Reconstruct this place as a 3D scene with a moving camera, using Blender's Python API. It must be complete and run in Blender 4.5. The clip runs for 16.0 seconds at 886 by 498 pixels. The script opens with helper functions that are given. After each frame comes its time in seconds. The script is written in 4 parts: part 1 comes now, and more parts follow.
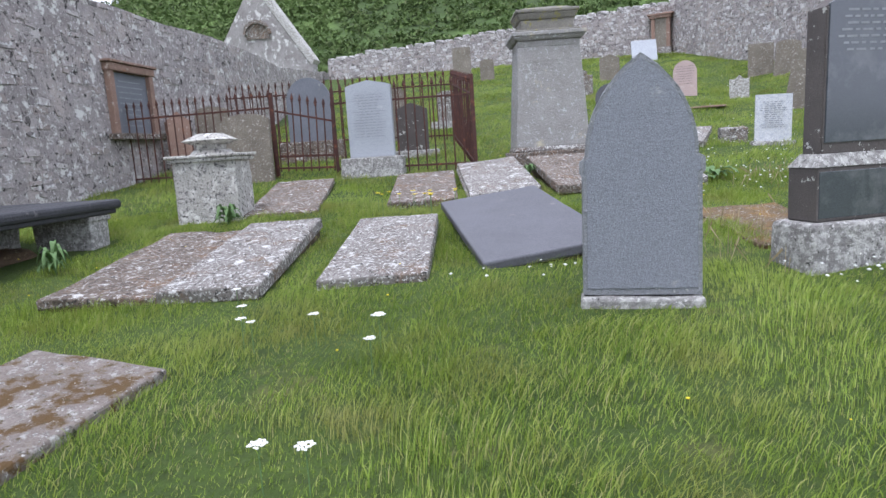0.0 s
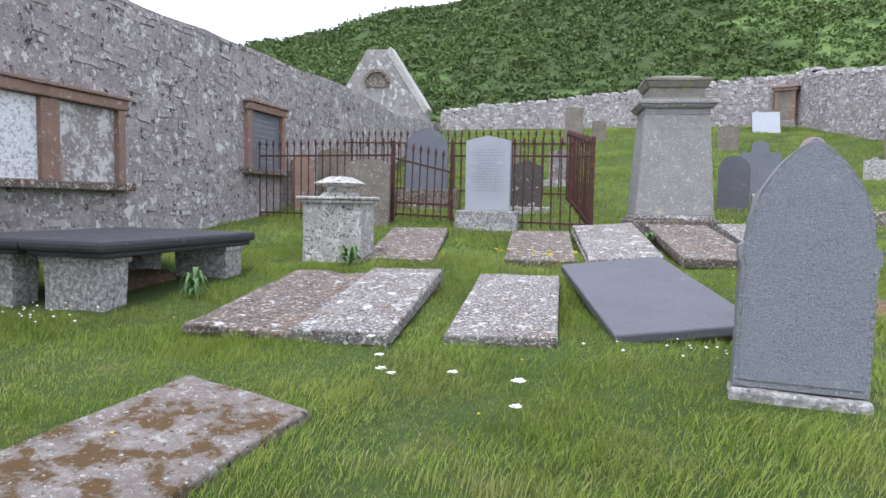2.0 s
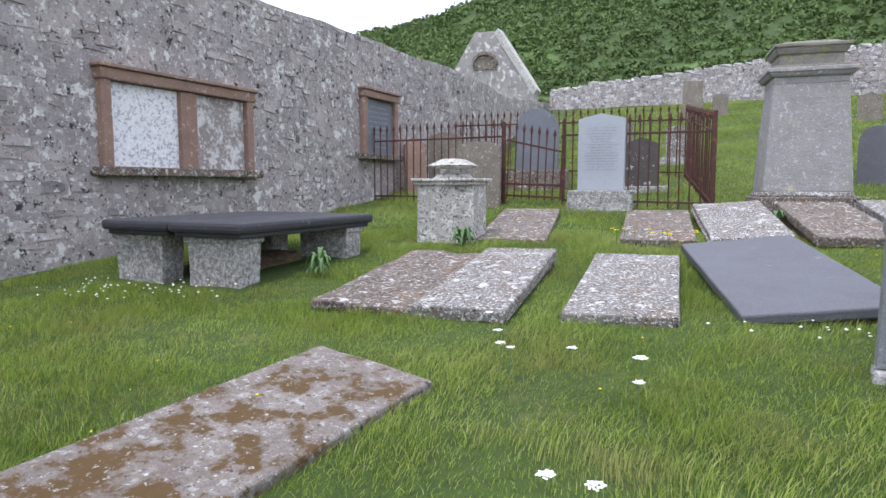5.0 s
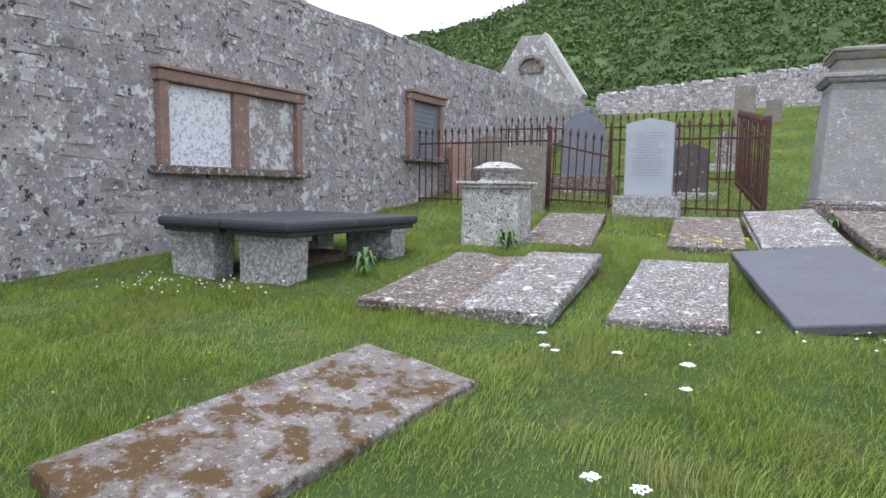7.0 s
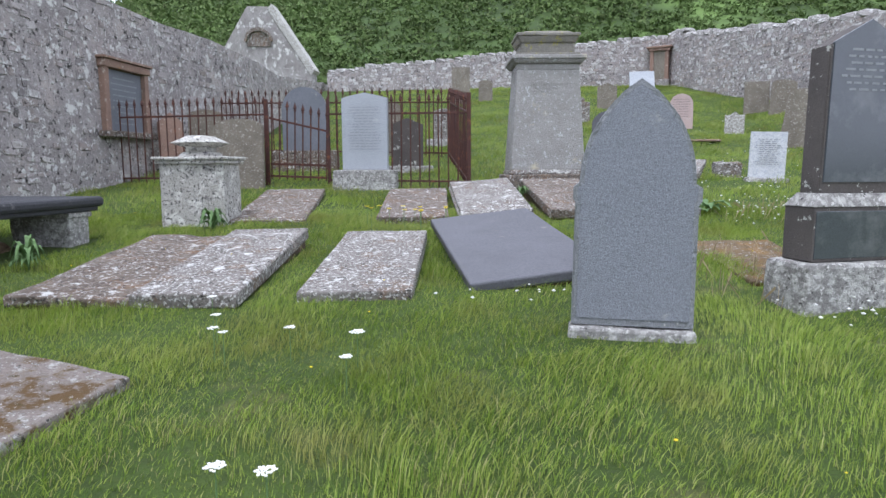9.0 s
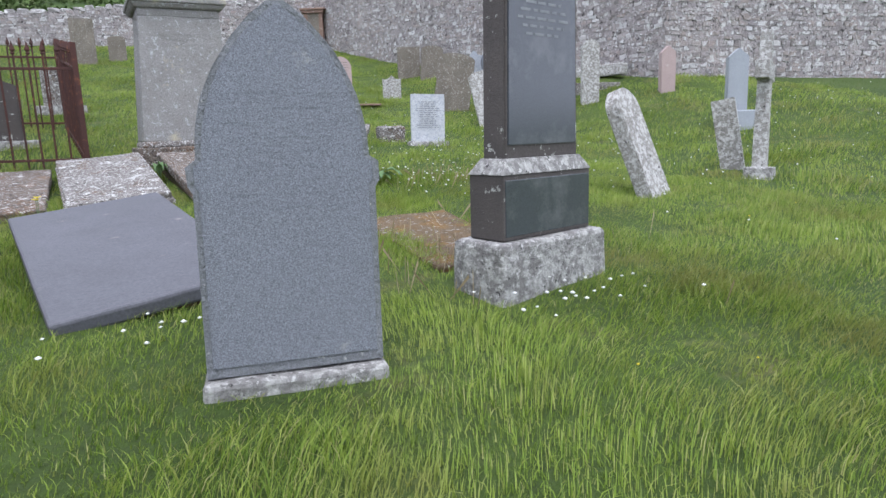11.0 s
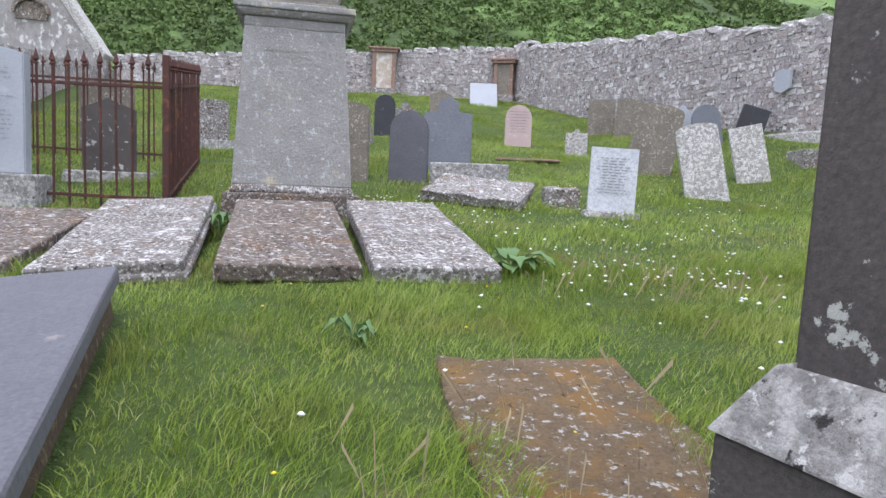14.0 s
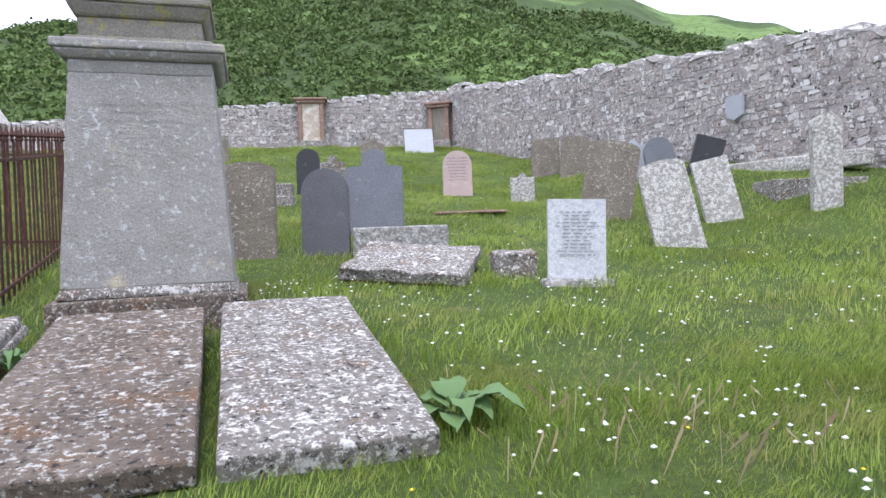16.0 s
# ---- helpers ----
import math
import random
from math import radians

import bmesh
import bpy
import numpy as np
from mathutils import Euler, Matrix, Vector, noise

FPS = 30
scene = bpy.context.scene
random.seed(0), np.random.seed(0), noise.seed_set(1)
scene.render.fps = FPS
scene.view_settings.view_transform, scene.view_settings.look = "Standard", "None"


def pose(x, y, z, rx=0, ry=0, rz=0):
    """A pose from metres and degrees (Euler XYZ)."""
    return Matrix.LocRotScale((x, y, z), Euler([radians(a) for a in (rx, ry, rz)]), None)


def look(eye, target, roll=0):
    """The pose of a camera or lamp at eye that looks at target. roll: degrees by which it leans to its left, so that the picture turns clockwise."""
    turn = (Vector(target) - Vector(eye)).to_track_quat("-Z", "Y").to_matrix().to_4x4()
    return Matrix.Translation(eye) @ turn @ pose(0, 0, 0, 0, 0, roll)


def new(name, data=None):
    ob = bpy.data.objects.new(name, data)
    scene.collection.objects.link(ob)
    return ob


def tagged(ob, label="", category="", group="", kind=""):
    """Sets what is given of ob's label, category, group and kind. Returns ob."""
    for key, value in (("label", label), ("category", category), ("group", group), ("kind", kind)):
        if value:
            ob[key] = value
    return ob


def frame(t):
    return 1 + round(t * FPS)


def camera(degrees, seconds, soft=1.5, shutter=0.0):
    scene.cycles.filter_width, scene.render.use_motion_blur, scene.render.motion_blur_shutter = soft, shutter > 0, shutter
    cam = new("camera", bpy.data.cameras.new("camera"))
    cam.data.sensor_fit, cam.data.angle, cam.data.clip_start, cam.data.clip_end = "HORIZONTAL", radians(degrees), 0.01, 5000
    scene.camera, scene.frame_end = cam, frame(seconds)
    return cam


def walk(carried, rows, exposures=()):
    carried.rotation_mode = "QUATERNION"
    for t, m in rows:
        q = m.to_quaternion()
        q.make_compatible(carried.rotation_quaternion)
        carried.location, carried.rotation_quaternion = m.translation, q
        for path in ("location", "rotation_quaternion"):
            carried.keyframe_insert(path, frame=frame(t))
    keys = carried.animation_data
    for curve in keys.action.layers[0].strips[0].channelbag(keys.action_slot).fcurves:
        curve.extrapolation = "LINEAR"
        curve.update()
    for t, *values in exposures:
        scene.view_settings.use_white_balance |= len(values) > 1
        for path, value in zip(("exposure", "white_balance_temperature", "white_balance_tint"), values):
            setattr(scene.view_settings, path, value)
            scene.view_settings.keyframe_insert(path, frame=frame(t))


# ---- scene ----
cam = camera(68.6, 16.0)
# seconds, place in metres, turn in degrees
ROWS = [
    (0, 0.424, 1.110, 1.311, 81.33, 3.81, 0.16),
    (0.5, 0.227, 1.069, 1.308, 81.65, 4.15, 5.06),
    (1, 0.129, 1.084, 1.349, 82.61, 3.18, 8.43),
    (1.5, 0.126, 1.102, 1.385, 82.21, 1.15, 4.95),
    (2, 0.079, 1.106, 1.397, 85.93, -1.02, 8.47),
    (2.5, 0.089, 1.085, 1.397, 87.57, -0.14, 10.43),
    (3, 0.068, 1.064, 1.408, 87.31, -1.40, 15.85),
    (3.5, 0.047, 1.017, 1.403, 86.96, -0.55, 18.69),
    (4, 0.044, 1.027, 1.372, 85.35, 0.10, 17.58),
    (6.5, 0.011, 1.024, 1.359, 83.99, -0.78, 19.92),
    (7, 0.015, 0.983, 1.352, 84.67, -0.84, 21.65),
    (7.5, 0.019, 0.971, 1.334, 83.33, -1.52, 22.01),
    (8, 0.022, 1.024, 1.330, 82.81, -1.43, 19.20),
    (8.5, 0.123, 1.132, 1.275, 85.11, -1.58, 11.17),
    (9, 0.439, 1.242, 1.296, 82.89, 0.36, -0.33),
    (9.5, 0.543, 1.362, 1.292, 79.50, 1.75, -6.24),
    (10, 0.598, 1.735, 1.286, 78.31, 2.93, -17.13),
    (12.5, 1.642, 3.649, 1.295, 81.20, 2.14, -32.24),
    (13, 1.853, 4.032, 1.337, 81.64, 1.39, -23.68),
    (13.5, 2.069, 4.482, 1.388, 81.94, -0.35, -23.59),
    (14, 2.358, 5.094, 1.308, 84.59, -2.34, -12.21),
    (14.5, 2.574, 5.536, 1.439, 87.13, -2.34, -3.25),
    (15, 2.644, 6.004, 1.465, 86.57, -0.04, -4.09),
    (15.5, 2.719, 6.326, 1.621, 85.10, 3.04, -11.08),
    (16, 2.984, 6.773, 1.601, 88.49, 1.93, -16.85),
]
walk(cam, [(t, pose(x, y, z, rx, ry, rz)) for t, x, y, z, rx, ry, rz in ROWS],
     exposures=[(0.0, 0.42, 5765, 17), (3.5, 0.52, 5815, 17), (10.0, 0.35, 5735, 15), (13.0, 0.4, 5830, 18), (16.0, 0.6, 5815, 18)])

# ---- light: bright overcast sky ----
world = bpy.data.worlds.new("sky")
scene.world = world
world.use_nodes = True
wn, wl = world.node_tree.nodes, world.node_tree.links
sky = wn.new("ShaderNodeTexSky")
sky.sky_type, sky.sun_disc = "NISHITA", False
sky.sun_elevation, sky.sun_rotation = radians(70), radians(200)
sky.air_density, sky.dust_density = 1.0, 3.0
cover = wn.new("ShaderNodeTexNoise")
cover.inputs["Scale"].default_value, cover.inputs["Detail"].default_value = 2.5, 6
cover_map = wn.new("ShaderNodeMapRange")
cover_map.inputs["From Min"].default_value, cover_map.inputs["From Max"].default_value = 0.25, 0.5
cover_map.inputs["To Min"].default_value, cover_map.inputs["To Max"].default_value = 0.75, 1.0
clouds = wn.new("ShaderNodeMixRGB")
clouds.inputs["Color2"].default_value = (9.0, 9.3, 9.8, 1)
wl.new(cover.outputs["Fac"], cover_map.inputs["Value"])
wl.new(cover_map.outputs[0], clouds.inputs["Fac"])
wl.new(sky.outputs[0], clouds.inputs["Color1"])
wl.new(clouds.outputs[0], wn["Background"].inputs["Color"])
wn["Background"].inputs["Strength"].default_value = 0.14
sun = new("sun", bpy.data.lights.new("sun", "SUN"))
sun.data.energy, sun.data.angle, sun.data.color = 1.9, radians(25), (1.0, 0.96, 0.9)
sun.matrix_world = look((0, 0, 40), (5, 14, 0))

# ---- materials ----


def shader(name, rough=0.85):
    m = bpy.data.materials.new(name)
    m.use_nodes = True
    b = m.node_tree.nodes["Principled BSDF"]
    b.inputs["Roughness"].default_value = rough
    b.inputs["Specular IOR Level"].default_value = 0.3
    return m, m.node_tree.nodes, m.node_tree.links, b


def noise_fac(n, l, co, scale, lo, hi, detail=6, rough=0.6):
    t = n.new("ShaderNodeTexNoise")
    t.inputs["Scale"].default_value, t.inputs["Detail"].default_value, t.inputs["Roughness"].default_value = scale, detail, rough
    r = n.new("ShaderNodeMapRange")
    r.inputs["From Min"].default_value, r.inputs["From Max"].default_value = lo, hi
    l.new(co, t.inputs["Vector"])
    l.new(t.outputs["Fac"], r.inputs["Value"])
    return r.outputs[0]


def mixed(n, l, fac, a, b):
    m = n.new("ShaderNodeMixRGB")
    for key, v in (("Fac", fac), ("Color1", a), ("Color2", b)):
        if isinstance(v, tuple):
            m.inputs[key].default_value = (*v, 1)
        elif isinstance(v, float):
            m.inputs[key].default_value = v
        else:
            l.new(v, m.inputs[key])
    return m.outputs[0]


def stone(name, base, dark, layers=(), rough=0.85, grain=60.0, bump=0.4, bump_scale=25.0, speck=0.0):
    """A weathered stone. layers: (colour, noise scale, threshold, softness) of lichen, moss or stains."""
    m, n, l, b = shader(name, rough)
    tc = n.new("ShaderNodeTexCoord")
    info = n.new("ShaderNodeObjectInfo")
    shift = n.new("ShaderNodeVectorMath")
    shift.operation = "ADD"
    off = n.new("ShaderNodeVectorMath")
    off.operation = "SCALE"
    off.inputs["Scale"].default_value = 37.0
    cmb = n.new("ShaderNodeCombineXYZ")
    for k in ("X", "Y", "Z"):
        l.new(info.outputs["Random"], cmb.inputs[k])
    l.new(cmb.outputs[0], off.inputs[0])
    l.new(tc.outputs["Object"], shift.inputs[0])
    l.new(off.outputs[0], shift.inputs[1])
    co = shift.outputs[0]
    c = mixed(n, l, noise_fac(n, l, co, 3.0, 0.3, 0.7), base, dark)
    g = noise_fac(n, l, co, grain, 0.35, 0.65, 3)
    c = mixed(n, l, g, c, mixed(n, l, 0.45, c, tuple(v * 0.45 for v in dark)))
    if speck:
        v = n.new("ShaderNodeTexVoronoi")
        v.inputs["Scale"].default_value = 300.0
        l.new(co, v.inputs["Vector"])
        c = mixed(n, l, speck, c, mixed(n, l, v.outputs["Color"], tuple(x * 0.5 for x in base), tuple(min(0.75, x * 1.9) for x in base)))
    for col, sc, th, soft in layers:
        c = mixed(n, l, noise_fac(n, l, co, sc, th, th + soft, 8, 0.7), c, col)
    l.new(c, b.inputs["Base Color"])
    bp = n.new("ShaderNodeBump")
    bp.inputs["Strength"].default_value, bp.inputs["Distance"].default_value = bump, 0.02
    l.new(noise_fac(n, l, co, bump_scale, 0.2, 0.8, 8, 0.7), bp.inputs["Height"])
    l.new(bp.outputs[0], b.inputs["Normal"])
    return m


WHITE_LICHEN, PALE, ORANGE, MOSS, BLACK = (0.58, 0.57, 0.54), (0.46, 0.45, 0.42), (0.36, 0.17, 0.05), (0.13, 0.075, 0.03), (0.035, 0.033, 0.03)
M_HARL = stone("lichened_harling", (0.40, 0.365, 0.355), (0.25, 0.222, 0.215), [((0.43, 0.375, 0.345), 1.3, 0.5, 0.2), ((0.1, 0.085, 0.08), 5.0, 0.6, 0.1), ((0.42, 0.39, 0.37), 9.0, 0.54, 0.1), (BLACK, 7.0, 0.575, 0.04), (BLACK, 20.0, 0.6, 0.04), (WHITE_LICHEN, 4.0, 0.58, 0.02), (WHITE_LICHEN, 15.0, 0.585, 0.03)], bump=0.9, bump_scale=12.0)
M_GRANITE = stone("grey_granite", (0.185, 0.195, 0.215), (0.145, 0.155, 0.172), [((0.42, 0.42, 0.38), 2.5, 0.62, 0.1)], rough=0.7, grain=140.0, bump=0.35, bump_scale=90.0, speck=0.8)
M_GRANITE_EDGE = stone("rough_granite_edge", (0.28, 0.29, 0.30), (0.20, 0.21, 0.22), [(WHITE_LICHEN, 19.0, 0.64, 0.05)], grain=90.0, bump=1.0, bump_scale=30.0, speck=0.4)
M_BLUE_GRANITE = stone("pale_blue_granite", (0.36, 0.38, 0.41), (0.31, 0.33, 0.36), [((0.45, 0.46, 0.46), 6.0, 0.6, 0.1)], rough=0.6, grain=120.0, bump=0.15, bump_scale=60.0, speck=0.35)
# Base colour lifted towards blue to stand in for reflected sky on the polish.
M_BLACK = stone("polished_black_granite", (0.07, 0.078, 0.088), (0.055, 0.062, 0.07), [((0.3, 0.3, 0.28), 14.0, 0.72, 0.03), ((0.13, 0.135, 0.14), 3.0, 0.5, 0.2)], rough=0.13, grain=150.0, bump=0.04, bump_scale=60.0, speck=0.2)
M_BROWN_SIDE = stone("weathered_brown_granite", (0.12, 0.105, 0.095), (0.085, 0.075, 0.07), [((0.42, 0.42, 0.38), 11.0, 0.61, 0.02)], grain=110.0, bump=0.3, bump_scale=60.0)
M_BLACK.node_tree.nodes["Principled BSDF"].inputs["Specular IOR Level"].default_value = 0.75
M_PLINTH = stone("lichened_plinth_stone", (0.30, 0.29, 0.27), (0.2, 0.19, 0.18), [(PALE, 16.0, 0.46, 0.14), (WHITE_LICHEN, 30.0, 0.55, 0.06), (BLACK, 24.0, 0.6, 0.05)], bump=0.8)
M_SAND = stone("lichened_grey_sandstone", (0.27, 0.25, 0.225), (0.15, 0.13, 0.115), [((0.17, 0.12, 0.085), 3.0, 0.54, 0.1), (WHITE_LICHEN, 34.0, 0.53, 0.06), (WHITE_LICHEN, 7.0, 0.57, 0.06), (BLACK, 26.0, 0.56, 0.05), (BLACK, 9.0, 0.62, 0.05)], bump=0.8)
M_SAND_BROWN = stone("brown_flagstone", (0.22, 0.18, 0.145), (0.12, 0.09, 0.07), [((0.17, 0.1, 0.055), 4.0, 0.52, 0.1), (PALE, 30.0, 0.54, 0.06), (WHITE_LICHEN, 8.0, 0.58, 0.05), (BLACK, 22.0, 0.56, 0.05)], bump=1.0)
M_MOSSY = stone("mossy_flagstone", (0.32, 0.28, 0.25), (0.2, 0.165, 0.14), [(PALE, 20.0, 0.52, 0.1), (WHITE_LICHEN, 30.0, 0.6, 0.04), (BLACK, 26.0, 0.58, 0.04), (BLACK, 8.0, 0.63, 0.04), ((0.115, 0.068, 0.024), 5.0, 0.5, 0.07), ((0.085, 0.06, 0.022), 17.0, 0.58, 0.06), (PALE, 26.0, 0.6, 0.05)], bump=1.0)
M_SUNKEN = stone("orange_brown_mossy_flagstone", (0.21, 0.145, 0.08), (0.12, 0.085, 0.045), [((0.2, 0.115, 0.035), 5.0, 0.5, 0.1), (PALE, 24.0, 0.57, 0.06), (BLACK, 20.0, 0.6, 0.05)], bump=1.0)
M_WHITE_CHEST = stone("white_lichened_stone", (0.56, 0.54, 0.49), (0.40, 0.38, 0.34), [((0.66, 0.65, 0.6), 6.0, 0.5, 0.1), ((0.24, 0.23, 0.22), 13.0, 0.54, 0.06), (BLACK, 26.0, 0.56, 0.05)], bump=0.9)
M_OBELISK = stone("grey_monument_sandstone", (0.37, 0.36, 0.34), (0.28, 0.27, 0.25), [((0.47, 0.42, 0.31), 1.6, 0.58, 0.1), ((0.46, 0.47, 0.47), 14.0, 0.56, 0.08), ((0.12, 0.11, 0.1), 19.0, 0.68, 0.04)], bump=0.7)
M_CAPMOSS = stone("yellow_lichened_cornice", (0.30, 0.28, 0.24), (0.2, 0.19, 0.16), [((0.3, 0.28, 0.08), 7.0, 0.56, 0.08)], bump=0.8)
M_SLATE = stone("smooth_grey_slate", (0.135, 0.135, 0.15), (0.105, 0.105, 0.115), [((0.22, 0.2, 0.19), 5.0, 0.63, 0.08), ((0.4, 0.4, 0.4), 6.0, 0.76, 0.02)], rough=0.6, bump=0.25, bump_scale=30.0)
M_DARK_SLATE = stone("dark_slate", (0.055, 0.056, 0.062), (0.04, 0.04, 0.045), [((0.14, 0.135, 0.13), 6.0, 0.6, 0.1)], rough=0.6, bump=0.3)
M_BLUE_SLATE = stone("blue_grey_slate", (0.20, 0.21, 0.235), (0.16, 0.17, 0.19), [((0.29, 0.29, 0.28), 6.0, 0.62, 0.08)], rough=0.7, bump=0.3)
M_PINK = stone("pink_granite", (0.50, 0.37, 0.34), (0.42, 0.31, 0.29), [((0.56, 0.5, 0.46), 8.0, 0.62, 0.08)], grain=120.0, speck=0.2, bump=0.2)
M_PALE = stone("pale_lichened_headstone", (0.44, 0.42, 0.38), (0.31, 0.29, 0.26), [(WHITE_LICHEN, 20.0, 0.48, 0.08), (BLACK, 24.0, 0.6, 0.05)], bump=0.9)
M_MOTTLE = stone("mottled_brown_headstone", (0.27, 0.24, 0.19), (0.18, 0.155, 0.125), [((0.44, 0.41, 0.36), 24.0, 0.56, 0.06), (BLACK, 17.0, 0.64, 0.06)], bump=0.8)
M_WHITE = stone("white_marble_tablet", (0.6, 0.61, 0.62), (0.5, 0.51, 0.52), [((0.36, 0.38, 0.42), 22.0, 0.5, 0.08), ((0.2, 0.2, 0.19), 26.0, 0.63, 0.04)], rough=0.6, bump=0.2)
M_MARBLE = stone("flaking_white_marble", (0.8, 0.8, 0.79), (0.74, 0.74, 0.74), [((0.36, 0.36, 0.38), 20.0, 0.53, 0.04)], rough=0.55, bump=0.3)
M_RED = stone("red_sandstone", (0.34, 0.225, 0.17), (0.24, 0.155, 0.12), [((0.42, 0.36, 0.3), 11.0, 0.58, 0.06), (ORANGE, 5.0, 0.62, 0.08), (BLACK, 13.0, 0.7, 0.05)], bump=0.7)
M_PATCHY = stone("patchy_grey_panel", (0.36, 0.32, 0.3), (0.24, 0.2, 0.18), [((0.58, 0.57, 0.55), 3.0, 0.5, 0.08), (WHITE_LICHEN, 18.0, 0.55, 0.05), (BLACK, 12.0, 0.68, 0.05)], bump=0.6)
M_RUST = stone("rusted_iron", (0.105, 0.042, 0.03), (0.06, 0.03, 0.026), [((0.17, 0.065, 0.035), 9.0, 0.55, 0.1)], rough=0.75, grain=160.0, bump=0.3, bump_scale=80.0)
M_INK = stone("worn_lettering", (0.15, 0.15, 0.15), (0.11, 0.11, 0.11), bump=0.1)
M_PALE_INK = stone("pale_lettering", (0.34, 0.35, 0.36), (0.26, 0.27, 0.28), bump=0.1)
M_EARTH = stone("dry_earth", (0.15, 0.105, 0.065), (0.09, 0.065, 0.04), [((0.27, 0.21, 0.12), 14.0, 0.55, 0.1)], bump=1.0)


def island(name, ramp, rough=0.9, noise_scale=0.0, trans=0.0, bump=0.0):
    """A colour of its own for each loose piece, with a wash of noise over them."""
    m, n, l, b = shader(name, rough)
    geo = n.new("ShaderNodeNewGeometry")
    cr = n.new("ShaderNodeValToRGB")
    cr.color_ramp.elements[0].color, cr.color_ramp.elements[1].color = (*ramp[0], 1), (*ramp[-1], 1)
    for i, col in enumerate(ramp[1:-1]):
        e = cr.color_ramp.elements.new((i + 1) / (len(ramp) - 1))
        e.color = (*col, 1)
    l.new(geo.outputs["Random Per Island"], cr.inputs["Fac"])
    c = cr.outputs["Color"]
    if noise_scale:
        tc = n.new("ShaderNodeTexCoord")
        if trans:
            c = mixed(n, l, noise_fac(n, l, tc.outputs["Object"], 1.3, 0.5, 0.72, 4), c, (0.24, 0.22, 0.07))
            c = mixed(n, l, noise_fac(n, l, tc.outputs["Object"], 2.2, 0.58, 0.78, 4), c, (0.05, 0.11, 0.018))
        c = mixed(n, l, noise_fac(n, l, tc.outputs["Object"], noise_scale, 0.35, 0.7), c, mixed(n, l, 0.5, c, tuple(min(0.8, v * 1.5) for v in ramp[len(ramp) // 2])))
        if bump:
            c = mixed(n, l, noise_fac(n, l, tc.outputs["Object"], 9.0, 0.55, 0.59, 8, 0.7), c, (0.58, 0.575, 0.56))
            c = mixed(n, l, noise_fac(n, l, tc.outputs["Object"], 12.0, 0.58, 0.63, 8, 0.7), c, BLACK)
            bp = n.new("ShaderNodeBump")
            bp.inputs["Strength"].default_value, bp.inputs["Distance"].default_value = bump, 0.03
            l.new(noise_fac(n, l, tc.outputs["Object"], 18.0, 0.2, 0.8), bp.inputs["Height"])
            l.new(bp.outputs[0], b.inputs["Normal"])
    l.new(c, b.inputs["Base Color"])
    if trans:
        tr = n.new("ShaderNodeBsdfTranslucent")
        mx = n.new("ShaderNodeMixShader")
        mx.inputs[0].default_value = trans
        l.new(c, tr.inputs["Color"])
        l.new(b.outputs[0], mx.inputs[1])
        l.new(tr.outputs[0], mx.inputs[2])
        l.new(mx.outputs[0], n["Material Output"].inputs["Surface"])
    return m


M_RUBBLE = island("rubble_stones", [(0.15, 0.14, 0.135), (0.27, 0.25, 0.245), (0.34, 0.32, 0.31), (0.29, 0.245, 0.22), (0.43, 0.42, 0.41), (0.62, 0.61, 0.6)], noise_scale=2.0, bump=0.8)
M_CHURCH_STONE = island("church_rubble_stones", [(0.11, 0.1, 0.098), (0.28, 0.25, 0.24), (0.36, 0.325, 0.315), (0.23, 0.19, 0.17), (0.42, 0.395, 0.385)], noise_scale=1.5, bump=0.8)
# Ramp ends paint in shadows between the blades and highlights on them.
M_BLADE = island("grass_blades", [(0.03, 0.07, 0.012), (0.105, 0.175, 0.02), (0.165, 0.25, 0.03), (0.225, 0.305, 0.045), (0.31, 0.36, 0.07), (0.38, 0.34, 0.16)], rough=0.55, noise_scale=0.6, trans=0.3)
M_LEAF = island("broad_leaves", [(0.1, 0.18, 0.06), (0.17, 0.26, 0.11)], rough=0.6, trans=0.2)
M_BUSH = island("hill_scrub", [(0.045, 0.072, 0.022), (0.068, 0.105, 0.03), (0.088, 0.135, 0.036), (0.1, 0.115, 0.05)], noise_scale=0.03)
M_PETAL = island("white_petals", [(0.75, 0.75, 0.68), (0.8, 0.8, 0.78)], rough=0.6)
M_YELLOW = island("yellow_petals", [(0.75, 0.55, 0.02), (0.8, 0.65, 0.03)], rough=0.6)
M_STRAW = island("dry_stalks", [(0.32, 0.25, 0.14), (0.42, 0.35, 0.22)], trans=0.2)


def ground_mat():
    m, n, l, b = shader("turf", 0.95)
    tc = n.new("ShaderNodeTexCoord")
    co = tc.outputs["Object"]
    # Turf colours darkened to stand in for shade at the foot of the blades.
    c = mixed(n, l, noise_fac(n, l, co, 0.5, 0.35, 0.65), (0.05, 0.085, 0.014), (0.085, 0.13, 0.022))
    c = mixed(n, l, noise_fac(n, l, co, 1.6, 0.58, 0.72), c, (0.17, 0.16, 0.06))
    c = mixed(n, l, noise_fac(n, l, co, 14.0, 0.4, 0.7), c, (0.05, 0.075, 0.018))
    l.new(c, b.inputs["Base Color"])
    bp = n.new("ShaderNodeBump")
    bp.inputs["Strength"].default_value, bp.inputs["Distance"].default_value = 0.8, 0.06
    l.new(noise_fac(n, l, co, 30.0, 0.2, 0.8), bp.inputs["Height"])
    l.new(bp.outputs[0], b.inputs["Normal"])
    return m


